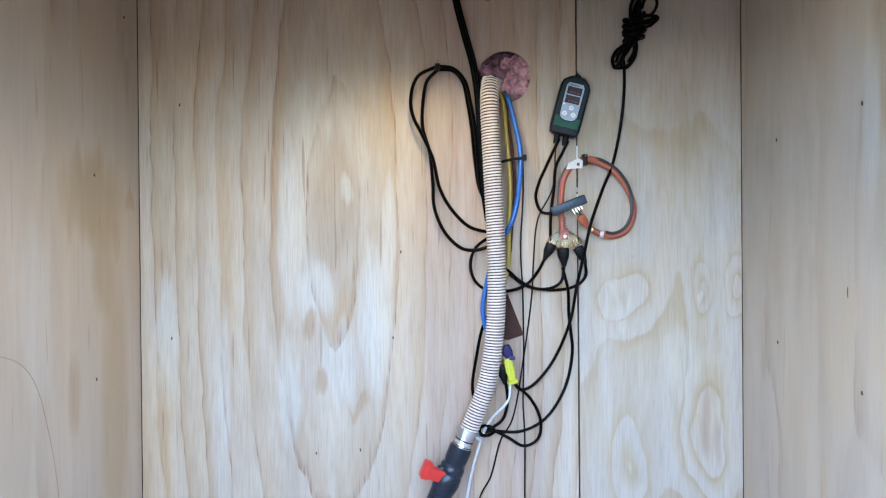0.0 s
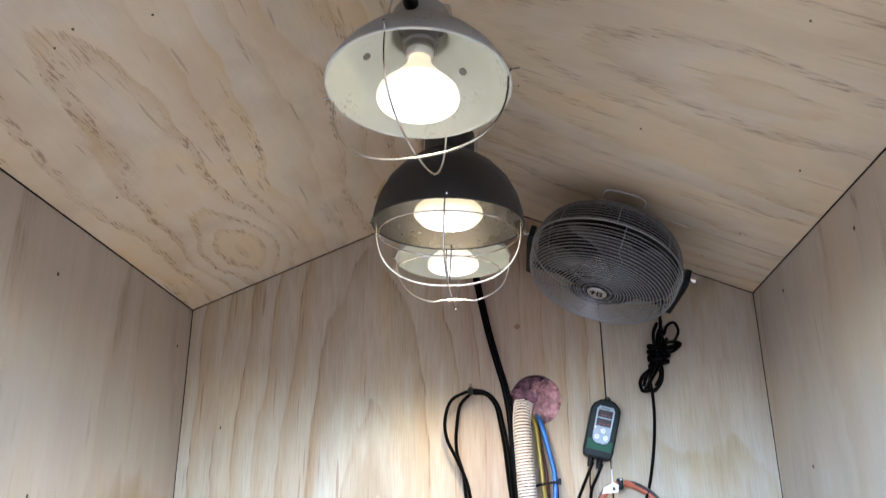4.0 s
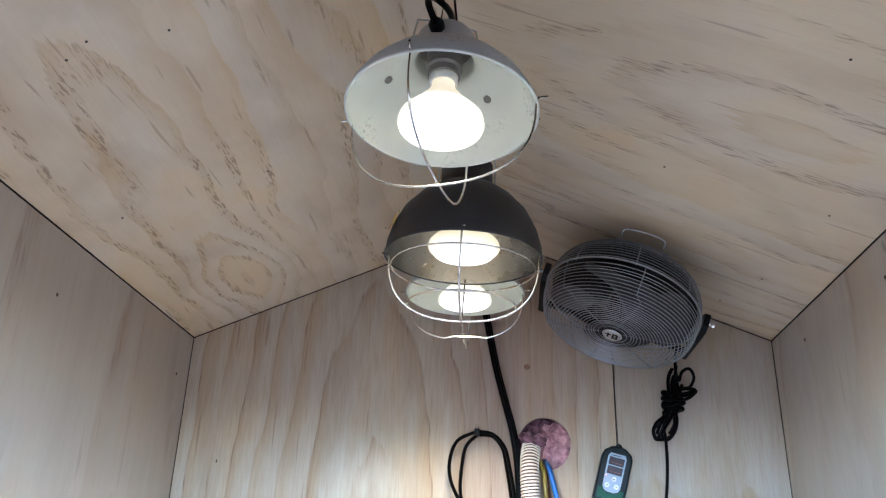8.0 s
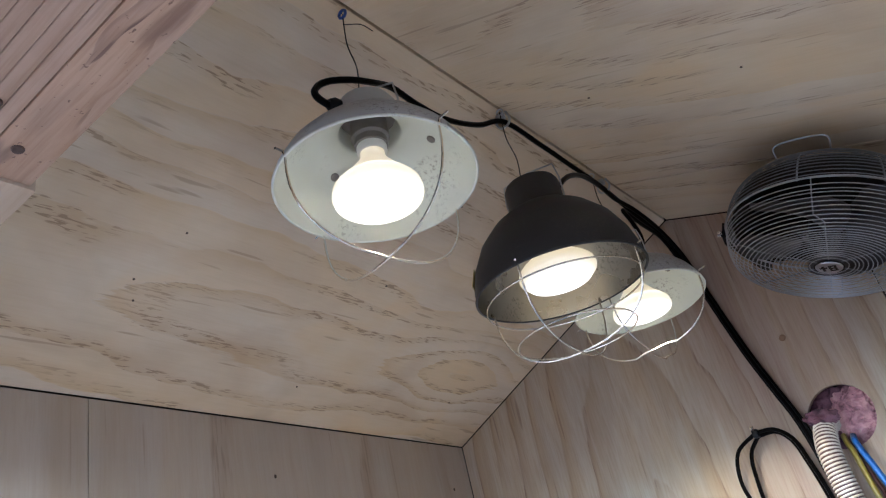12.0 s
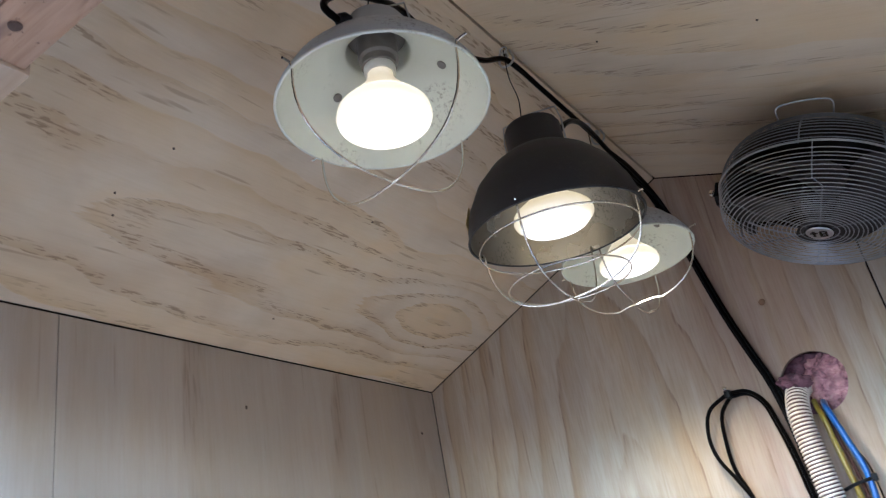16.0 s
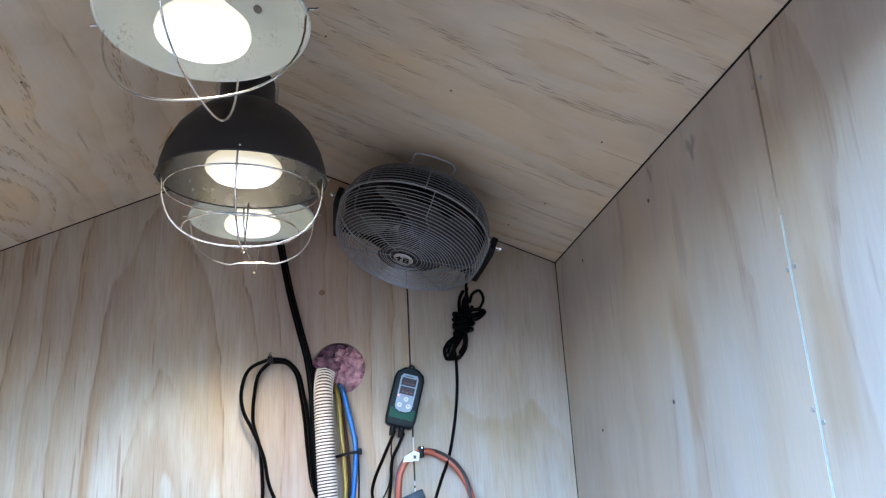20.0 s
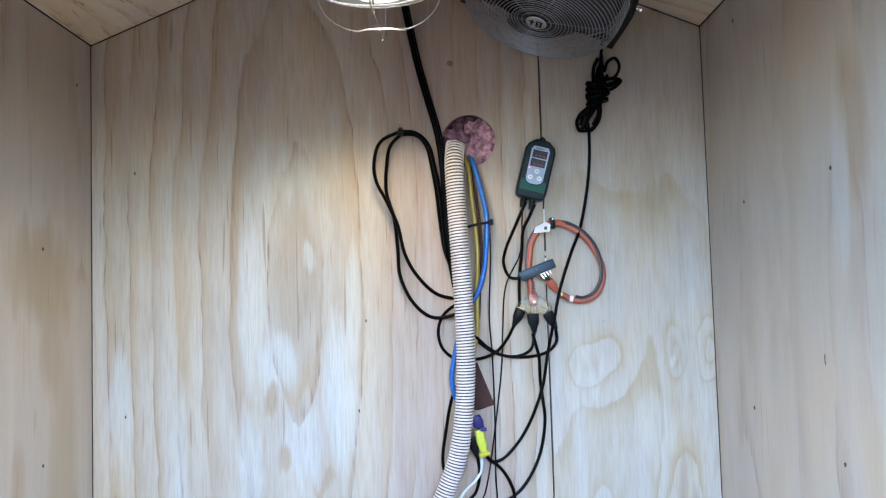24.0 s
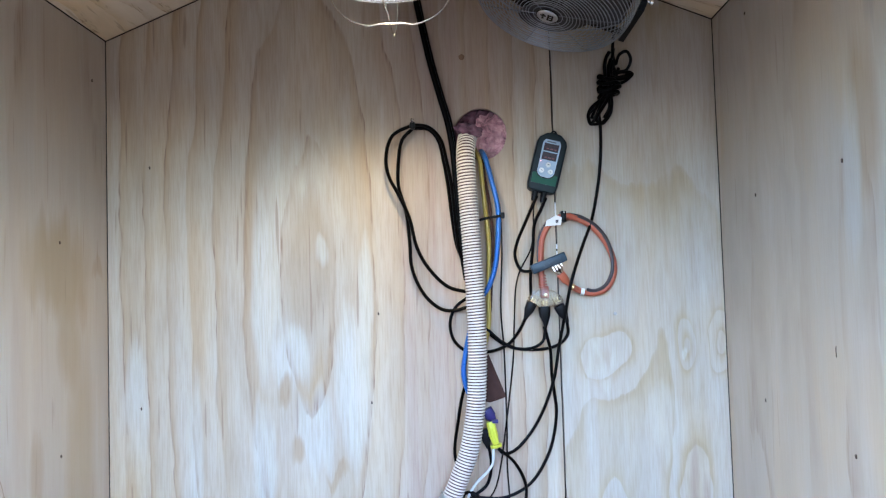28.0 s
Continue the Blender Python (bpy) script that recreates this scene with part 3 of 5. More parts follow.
def upright(x_axis, y_axis, origin):
    """The pose that lays a sheet's own x and y along two directions of the room."""
    x, y = Vector(x_axis), Vector(y_axis)
    z = x.cross(y)
    m = Matrix((x, y, z)).transposed().to_4x4()
    m.translation = origin
    return m


def roof_z(x):
    return H + SLOPE * (x if x < W / 2 else W - x)


# back wall: a dark frame behind two plywood sheets
HOLE = (0.864, 1.852, 0.060)
wall_back = tagged(part("wall_back", slab([(-0.1, -0.05), (W + 0.1, -0.05), (W + 0.1, H), (W / 2, RIDGE + 0.02), (-0.1, H)], HOLE, 0.02,
                        upright((1, 0, 0), (0, 0, 1), (0, PLY + 0.052, 0))), M_GAP, smooth=False),
                   "pale pine plywood back wall of a gabled hut", kind="structure")
part("frame", slab([(-0.1, -0.05), (W + 0.1, -0.05), (W + 0.1, H), (W / 2, RIDGE + 0.02), (-0.1, H)], (HOLE[0], HOLE[1], 0.066), 0.03,
                                upright((1, 0, 0), (0, 0, 1), (0, PLY + 0.031, 0))), M_GAP, wall_back, smooth=False)
e = 0.0015
top = lambda x: roof_z(x) - 0.0026
part("plywood_sheet", slab([(e, 0), (SEAM_BACK - G, 0), (SEAM_BACK - G, top(SEAM_BACK)), (W / 2, top(W / 2)), (e, top(e))], HOLE, PLY,
                                    upright((1, 0, 0), (0, 0, 1), (0, PLY, 0))), M_BACK_A, wall_back, "wide pine sheet with a large oval grain figure", False)
back_b = part("plywood_sheet", slab([(SEAM_BACK + G, 0), (W - e, 0), (W - e, top(W - e)), (SEAM_BACK + G, top(SEAM_BACK))], None, PLY,
                                    upright((1, 0, 0), (0, 0, 1), (0, PLY, 0))), M_BACK_B, wall_back, "narrow pine sheet with small knots", False)

# side walls: two sheets each on a dark backing
wall_left = tagged(part("wall_left", boxed(-0.08, -PLY - 0.001, FRONT - 0.05, 0.06, -0.05, H), M_GAP, smooth=False),
                   "pale pine plywood side wall with a vertical joint", kind="structure")
wall_right = tagged(part("wall_right", boxed(W + PLY + 0.001, W + 0.08, FRONT - 0.05, 0.06, -0.05, H), M_GAP, smooth=False),
                    "pale pine plywood side wall with screwed joint", kind="structure")
for wall, x0, seam, mat in ((wall_left, -PLY, SEAM_LEFT, M_LEFT), (wall_right, W, SEAM_RIGHT, M_RIGHT)):
    gap = 0.0008 if wall is wall_left else 0.0024
    for y0, y1 in ((seam + gap, -e), (FRONT - 0.048, seam - gap)):
        part("plywood_sheet", boxed(x0, x0 + PLY, y0, y1, 0, H - 0.0020, 0.0006), mat, wall, smooth=False)

# ceiling: two slopes, the second one of two sheets, on the dark underside of the roof
bm = bmesh.new()
for (xa, xb), strips in (((e, W / 2 - 0.0024), ((FRONT, -e),)), ((W - e, W / 2 + 0.0024), ((SEAM_CEIL + 0.0026, -e), (FRONT, SEAM_CEIL - 0.0026)))):
    for y0, y1 in strips:
        vs = [bm.verts.new((x, y, roof_z(x) + dz)) for dz in (0, 0.011) for x, y in ((xa, y0), (xb, y0), (xb, y1), (xa, y1))]
        fs = [bm.faces.new([vs[k] for k in q]) for q in ((0, 1, 2, 3), (4, 5, 6, 7), (0, 1, 5, 4), (1, 2, 6, 5), (2, 3, 7, 6), (3, 0, 4, 7))]
        for f in fs:
            f.material_index = 0 if xa < W / 2 else 1
ceiling = tagged(part("ceiling", bm, [M_CEIL_L, M_CEIL_R], smooth=False), "streaked pine plywood ceiling in two slopes under a ridge", kind="structure")


def gable_sheet(y0, y1, z0, z1, over):
    """A bent sheet that follows both slopes, between two heights above the ceiling."""
    b2 = bmesh.new()
    cols = [(-over, H - SLOPE * over), (W / 2, RIDGE), (W + over, H - SLOPE * over)]
    rows = [[b2.verts.new((x, y, z + dz)) for x, z in cols] for y, dz in ((y0, z0), (y1, z0), (y1, z1), (y0, z1))]
    for a, b in zip(rows, rows[1:] + rows[:1]):
        for k in range(2):
            b2.faces.new((a[k], a[k + 1], b[k + 1], b[k]))
    for k in (0, 2):
        b2.faces.new([r[k] for r in rows])
    return b2


underlay = tagged(part("roof_underlay", gable_sheet(FRONT - 0.048, 0.06, 0.0125, 0.03, 0.08), M_GAP, smooth=False), "dark roof underlay above the ceiling sheets", kind="structure")
roof = tagged(part("roof", gable_sheet(FRONT - 0.13, 0.10, 0.09, 0.094, 0.14), M_ROOF, smooth=False), "dark blue steel roof sheet with ribs", kind="structure")
for k in range(9):
    x = -0.1 + k * 0.2
    zr = (H + SLOPE * x if x < W / 2 else H + SLOPE * (W - x)) + 0.09
    part("rib", boxed(x - 0.012, x + 0.012, FRONT - 0.13, 0.10, zr - 0.012, zr + 0.012, 0.004), M_ROOF, roof, smooth=False)

# front: lintel timbers over the open doorway, cladding above
wall_front = tagged(part("wall_front", slab([(-0.08, 2.06), (W + 0.08, 2.06), (W + 0.08, 2.08), (W / 2, RIDGE + 0.085), (-0.08, 2.08)], None, 0.04,
                         upright((1, 0, 0), (0, 0, 1), (0, FRONT - 0.004, 0))), M_GAP, smooth=False),
                    "gable above the open doorway with lintel and cladding", kind="structure")
lintel = part("lintel", boxed(0.602, W, FRONT - 0.048, FRONT, 2.0, 2.09, 0.002), M_PINE_RED, wall_front, "reddish rough pine lintel with bolt holes")
part("lintel", boxed(0.0, 0.6005, FRONT - 0.048, FRONT + 0.006, 1.998, 2.09, 0.002), M_PINE_PALE, wall_front, "smooth pale pine packer")
for k in range(5):
    y1 = FRONT - 0.0488 - k * 0.0128
    part("board", boxed(-0.08, W + 0.08, y1 - 0.0125, y1, 2.0005 + 0.0006 * (k % 2), 2.035, 0.0012), M_CLAD, wall_front, "rough grooved face board", False)
part("membrane", slab([(-0.08, 1.998), (W + 0.08, 1.998), (W + 0.08, 2.08), (W / 2, RIDGE + 0.085), (-0.08, 2.08)], None, 0.003, upright((1, 0, 0), (0, 0, 1), (0, FRONT - 0.1135, 0))), M_WRAP, wall_front, "blue building wrap outside the lintel", False)
disc_on("bolt", wall_front, (0.644, FRONT - 0.031, 2.0), (0, 0, -1), 0.0054, M_BOLT, 0.002)
disc_on("bolt", wall_front, (0.86, FRONT - 0.028, 2.0), (0, 0, -1), 0.0065, M_BOLT, 0.002)
disc_on("bolt", wall_front, (0.686, FRONT - 0.068, 2.0005), (0, 0, -1), 0.005, M_BOLT, 0.002)

floor = tagged(part("floor", boxed(-0.08, W + 0.08, FRONT - 0.05, 0.08, -0.04, 0.0), M_FLOOR, smooth=False), "pale wood shavings on the hut floor", kind="structure")
# added out of view: hides the low sky so the wall tops stay darker
sky_block_wall = tagged(part("sky_block_wall", boxed(-9.0, 10.0, -5.3, -5.2, -0.12, 1.40), M_SKY_BLOCK, smooth=False), "unseen dark wall added to block low sky light", kind="structure")
ground = tagged(part("ground", boxed(-400, 400, -400, 400, -0.35, -0.12), M_GROUND, smooth=False), "trodden brown earth outside the hut", kind="structure")

part("filler", boxed(W + 0.0005, W + 0.004, SEAM_RIGHT - 0.0014, SEAM_RIGHT + 0.0014, 0.4, 1.86), M_FILL, wall_right, "pale green joint filler", False)
# nail holes, screws and a plugged knot
for wall, x, nx, marks in ((wall_left, 0.0, 1, ((-0.220, 1.618), (-0.603, 1.607), (-0.071, 1.989), (-0.22, 1.19), (-0.62, 1.99))),
                           (wall_right, W, -1, ((-0.222, 1.67), (-0.591, 1.68), (-0.223, 1.265), (-0.60, 2.03), (-0.21, 2.04), (-0.585, 1.23)))):
    for y, z in marks:
        disc_on("nail", wall, (x, y, z), (nx, 0, 0), 0.0028, M_HOLE, squash=1.3)
for y, z in ((-0.999, 2.046), (-0.977, 2.044), (-0.995, 1.791), (-0.979, 1.791), (-0.977, 1.621), (-0.993, 1.605), (-0.978, 1.40), (-0.994, 1.39)):
    disc_on("screw", wall_right, (W, y, z), (-1, 0, 0), 0.0035, M_SCREW)
part("scar", tube([(W - 0.0002, -0.538, 1.393), (W - 0.0004, -0.537, 1.384), (W - 0.0002, -0.538, 1.375)], [0.0004] + [0.0008] * 15 + [0.0004], 6), M_HOLE, wall_right)
part("scratch", tube([(0.0002, -0.60, 1.285), (0.0002, -0.555, 1.284), (0.0002, -0.49, 1.258), (0.0002, -0.445, 1.210), (0.0002, -0.405, 1.11), (0.0002, -0.378, 1.005), (0.0002, -0.372, 0.90)], 0.00045, 5), M_KNOT, wall_left, "thin curved brown scratch")
disc_on("knot", wall_back, (0.826, 0, 2.032), (0, -1, 0), 0.0068, M_KNOT, squash=1.0)
disc_on("screw", wall_back, (1.154, 0, 1.435), (0, -1, 0), 0.0042, M_SCREW, 0.002)
for x, z in ((0.075, 1.25), (0.417, 0.980), (0.521, 0.988), (0.62, 1.45), (0.60, 1.25), (0.10, 1.80)):
    disc_on("nail", wall_back, (x, 0, z), (0, -1, 0), 0.0018, M_HOLE, squash=2.2)
for x, y in ((0.19, -1.03), (0.32, -1.02), (0.225, -1.05), (0.09, -0.62), (0.34, -0.60), (0.55, -0.62), (0.12, -0.18), (0.5, -0.2)):
    disc_on("nail", ceiling, (x, y, roof_z(x)), (SLOPE, 0, -1), 0.002, M_HOLE)
for x, y in ((1.32, -0.62), (1.06, -0.60), (0.84, -0.62), (1.30, -0.30), (0.98, -1.02), (1.22, -1.0), (1.26, -0.12)):
    disc_on("nail", ceiling, (x, y, roof_z(x)), (-SLOPE, 0, -1), 0.002, M_HOLE)


# ---- heat lamps ----
def arc_wire(radius, depth, azimuth, wire, tip=0.016, kink=0.0, power=0.8):
    """One wire of a guard: from a hole in the rim, under the bulb and up to the opposite rim, with bent tips."""
    pts = []
    n = 22
    for k in range(n + 1):
        a = math.pi * k / n
        x = radius * math.copysign(abs(math.cos(a)) ** 0.85, math.cos(a))
        z = -depth * math.sin(a) ** power
        if kink and abs(k - n / 2) < 1.5:
            z += kink
        pts.append(Vector((x, 0.0015 * math.sin(3 * a), z)))
    pts = [Vector((radius + tip, 0.004, 0.010)), Vector((radius + 0.003, 0, 0.007))] + pts + [Vector((-radius - 0.003, 0, 0.007)), Vector((-radius - tip, -0.004, 0.004))]
    turn = Matrix.Rotation(azimuth, 3, "Z")
    return sweep(bmesh.new(), [turn @ p for p in pts], wire, 6)


def heat_lamp(at, tilt, shade, cage, bulb, mats, label, neck_turn=0.0, wire_to=None):
    """A hanging brooder lamp; the shade's profile is given from the rim up."""
    m_out, m_in = mats
    base = Matrix.Translation(at) @ tilt
    lamp = thing("heat_lamp", label, "heat lamp", "heat lamps under the ridge", base)
    inner = [(max(0.0, r - 0.002), z - (0.0015 if k else 0)) for k, (r, z) in enumerate(shade)]
    part("shade", lathe(shade, 64), m_out, lamp, smooth=50)
    part("reflector", lathe(inner, 64), m_in, lamp, smooth=50)
    R = shade[0][0]
    part("rim", hoop(R, 0.0019, 0.0, 72, 8), m_out if cage["rings"] else m_in, lamp)
    topz = shade[-1][1]
    nr = max(r for r, z in shade if z > topz - 0.03)
    # bail of square-bent wire over the neck
    bail = [(nr + 0.004, 0, topz - 0.05), (nr + 0.005, 0, topz - 0.01), (nr + 0.001, 0, topz + 0.016), (0, 0, topz + 0.022), (-nr - 0.001, 0, topz + 0.016), (-nr - 0.005, 0, topz - 0.01), (-nr - 0.004, 0, topz - 0.05)]
    turn = Matrix.Rotation(neck_turn, 3, "Z")
    part("bail", sweep(bmesh.new(), [turn @ Vector(p) for p in bail], 0.0014, 6), M_GALV, lamp, "bent wire bail")
    # socket and vent holes
    bz = bulb["face"] + 0.085
    part("socket", lathe([(0.0, topz - 0.012), (0.034, topz - 0.012), (0.0345, topz - 0.026), (0.030, topz - 0.030), (0.0235, topz - 0.031), (0.0235, bz + 0.006), (0.0205, bz + 0.003), (0.0205, bz - 0.006), (0.016, bz - 0.008), (0.0, bz - 0.008)], 32), M_SOCKET, lamp)
    part("collar", lathe([(0.0152, bz - 0.008), (0.0185, bz - 0.007), (0.0185, bz - 0.014), (0.0165, bz - 0.017), (0.0152, bz - 0.017)], 28), M_WHITECORD, lamp, "pale porcelain collar")
    mid = shade[3]
    for a in (radians(42), radians(108), radians(174), radians(275)):
        r, z = (mid[0] + shade[4][0]) / 2 - 0.0035, (mid[1] + shade[4][1]) / 2 - 0.002
        n = Vector((-math.cos(a) * 0.55, -math.sin(a) * 0.55, -0.85))
        disc_on("vent_hole", lamp, (r * math.cos(a), r * math.sin(a), z), n, 0.0056, M_SOCKET, 0.0008)
    f, br = bulb["face"], bulb["radius"]
    part("bulb_neck", lathe([(0.0, f + 0.075), (0.0145, f + 0.075), (0.0150, f + 0.062), (0.020, f + 0.052), (0.034, f + 0.034), (br * 0.86, f + 0.021)], 40), M_BULBNECK, lamp)
    g = bulb.get("bulge", 0.006)
    part("bulb", lathe([(br * 0.86, f + 0.021), (br * 0.97, f + 0.014), (br, f + 0.006), (br * 0.97, f + 0.001), (br * 0.8, f - 0.5 * g), (br * 0.45, f - 0.85 * g), (0, f - g)], 40), M_BULB, lamp, "glowing reflector bulb")
    # guard
    for az, depth, kink in cage["arcs"]:
        part("guard_wire", arc_wire(cage["radius"], depth, radians(az), 0.0015, kink=kink, tip=cage["tip"]), M_SILVER, lamp)
    for r, z in cage["rings"]:
        part("guard_ring", hoop(r, 0.0013, z, 56, 6), M_SILVER, lamp)
    return lamp


WHITE = [(0.1195, 0.0), (0.118, 0.010), (0.106, 0.032), (0.088, 0.053), (0.064, 0.069), (0.042, 0.077), (0.039, 0.083), (0.0385, 0.116), (0.034, 0.124), (0.0, 0.127)]
DARK = [(0.130, 0.0), (0.1285, 0.018), (0.121, 0.046), (0.105, 0.078), (0.081, 0.105), (0.058, 0.122), (0.046, 0.128), (0.044, 0.134), (0.0435, 0.170), (0.040, 0.177), (0.0, 0.178)]
tilt1 = Euler((radians(-4), radians(1), 0)).to_matrix().to_4x4()
lamp_a = heat_lamp((0.701, -1.036, 2.080), tilt1, WHITE, dict(radius=0.1185, arcs=((77, 0.102, 0), (-11, 0.105, 0)), rings=(), tip=0.014),
                   dict(face=-0.022, radius=0.054), (M_ENAMEL_OUT, M_ENAMEL_IN), "white enamel heat lamp with wire guard hanging from the ridge", 0.3)
lamp_b = heat_lamp((0.709, -0.656, 2.041), Euler((radians(2), radians(1.5), 0)).to_matrix().to_4x4(), DARK,
                   dict(radius=0.1245, arcs=((2, 0.108, 0), (92, 0.110, 0)), rings=((0.119, -0.018), (0.088, -0.082)), tip=0.011),
                   dict(face=0.014, radius=0.060, bulge=0.018), (M_DARKSHADE, M_ALUM_IN), "charcoal domed heat lamp with ringed wire guard", 0.1)
lamp_c = heat_lamp((0.694, -0.332, 2.095), Euler((radians(-2), 0, 0)).to_matrix().to_4x4(), WHITE,
                   dict(radius=0.1185, arcs=((0, 0.098, 0.006), (88, 0.100, -0.008)), rings=(), tip=0.014),
                   dict(face=-0.020, radius=0.054), (M_ENAMEL_OUT, M_ENAMEL_IN), "white enamel heat lamp close to the back wall", 0.2)
for lamp in (lamp_a, lamp_b, lamp_c):
    # reflector bulbs throw a wide flood down, a little askew in their sockets
    ld = bpy.data.lights.new("bulb_light", "SPOT")
    ld.energy, ld.shadow_soft_size, ld.color = 0.62, 0.03, (1.0, 0.79, 0.43)
    ld.spot_size, ld.spot_blend = radians(130), 0.6
    lo = new("bulb_light", ld)
    lo.matrix_world = lamp.matrix_basis @ Matrix.Translation((0, 0, -0.042 if lamp is not lamp_b else 0.010)) @ Matrix.Rotation(radians(4), 4, "Y")
# the worn yellow sticker on the dark shade
part("sticker", slab([(-0.016, -0.014), (0.016, -0.014), (0.016, 0.014), (-0.016, 0.014)], None, 0.0008,
                     Matrix.Translation((-0.112, -0.052, 0.046)) @ Vector((-0.86, -0.40, 0.32)).to_track_quat("Z", "Y").to_matrix().to_4x4()), M_YELLOW, lamp_b, "worn yellow sticker", False)


def hang_wire(x, y, z0, z1, end):
    pts = [(x, y, z0), (x + 0.003, y + 0.002, z0 + (z1 - z0) * 0.3), (x - 0.002, y - 0.001, z0 + (z1 - z0) * 0.6), (x, y, z1)]
    w = thing("hanging_wire", "thin twisted tie wire from ridge to lamp", "wire", "hanging wires")
    part("strand", tube(pts, 0.0009, 5), M_BRACKET, w)
    if end:
        part("loose_end", tube([(x, y, z1 - 0.02), (x + 0.018, y + 0.01, z1 - 0.028), (x + 0.034, y + 0.012, z1 - 0.052)], 0.0007, 5), M_BRACKET, w)
    part("screw_eye", hoop(0.006, 0.0022 if end else 0.0014, 0, 20, 6), M_EYE if end else M_GALV, w, "blue plastic eye" if end else "", m=Matrix.Translation((x, y, z1)) @ Matrix.Rotation(radians(90), 4, "X"))
    return w


hang_wire(0.695, -1.024, 2.233, RIDGE - 0.014, True)
hang_wire(0.700, -0.660, 2.238, RIDGE - 0.010, False)
hang_wire(0.694, -0.338, 2.243, RIDGE - 0.010, False)


# ---- cables ----
def cable(label, strands, radius, material=None, name="power_cable", category="cable", group="black cables", n=8):
    c = thing(name, label, category, group)
    for pts in strands:
        part("strand", tube(pts, radius, n, 7), material or M_BLACK, c)
    return c


# lamp leads: along the ridge, over a clip, then down the back wall as one bundle
RIDGE_RUN = [(0.697, -0.650, 2.366), (0.697, -0.53, 2.369), (0.696, -0.42, 2.368), (0.695, -0.31, 2.366), (0.693, -0.18, 2.350), (0.692, -0.06, 2.335), (0.700, -0.018, 2.29)]
WALL_RUN = [(0.723, -0.014, 2.163), (0.735, -0.014, 2.097), (0.751, -0.014, 2.018), (0.771, -0.014, 1.939), (0.788, -0.014, 1.874), (0.798, -0.014, 1.803), (0.804, -0.014, 1.705), (0.809, -0.014, 1.603), (0.82, -0.014, 1.52)]
shift = lambda pts, dx, dy, dz: [(x + dx, y + dy, z + dz) for x, y, z in pts]
lead_a = cable("black lamp lead looping from the white lamp to the ridge", [[(0.696, -1.066, 2.184), (0.693, -1.088, 2.183), (0.687, -1.099, 2.196), (0.686, -1.092, 2.213), (0.691, -1.076, 2.227), (0.703, -1.048, 2.236), (0.708, -1.012, 2.248), (0.699, -0.955, 2.276), (0.694, -0.90, 2.280), (0.694, -0.836, 2.284), (0.694, -0.735, 2.320)] + RIDGE_RUN + WALL_RUN], 0.0045)
part("gland", lathe([(0, -0.004), (0.010, -0.004), (0.010, 0.004), (0.006, 0.010), (0, 0.010)], 16), M_BLACKPLASTIC, lead_a, m=Matrix.Translation((0.695, -1.076, 2.184)) @ Vector((-0.16, -0.98, 0.05)).to_track_quat("Z", "Y").to_matrix().to_4x4())
cable("black lamp lead from the dark lamp along the ridge", [[(0.744, -0.650, 2.19), (0.750, -0.615, 2.225), (0.735, -0.50, 2.29), (0.712, -0.36, 2.335), (0.704, -0.285, 2.340)] + shift(RIDGE_RUN[4:], 0.010, -0.002, -0.004) + shift(WALL_RUN, 0.009, -0.002, 0)], 0.0045)
cable("black lamp lead from the far lamp down the wall", [[(0.722, -0.315, 2.19), (0.730, -0.30, 2.22), (0.722, -0.29, 2.27), (0.706, -0.27, 2.315), (0.698, -0.17, 2.322), (0.698, -0.07, 2.316), (0.700, -0.026, 2.28)] + shift(WALL_RUN, 0.0045, -0.008, 0)], 0.0045)
for y, z in ((-0.65, 2.366), (-0.30, 2.366)):
    clip = thing("cable_clip", "small grey cable clip screwed to the ridge", "cable clip", "cable clips")
    part("strap", tube([(0.688, y, z + 0.018), (0.684, y, z), (0.690, y, z - 0.010), (0.704, y, z - 0.010), (0.710, y, z), (0.706, y, z + 0.016)], 0.0022, 6), M_GALV, clip)
    part("screw", boxed(0.692, 0.702, y - 0.005, y + 0.005, z + 0.006, z + 0.018, 0.002), M_GALV, clip)

nail = thing("nail", "short silver nail holding the coiled cable", "nail")
part("shank", tube([(0.710, 0.004, 1.876), (0.710, -0.028, 1.877), (0.7105, -0.040, 1.878), (0.7105, -0.044, 1.880)], 0.0021, 8, 3), M_BOLT, nail)
part("head", lathe([(0, 0.0022), (0.003, 0.0018), (0.0042, 0), (0, -0.001)], 14), M_SILVER, nail, m=Matrix.Translation((0.7105, -0.044, 1.8815)) @ Matrix.Rotation(radians(60), 4, "X"))
part("tie_strap", boxed(0.7045, 0.7165, -0.0375, -0.014, 1.863, 1.8795, 0.004), M_BLACKPLASTIC, nail)
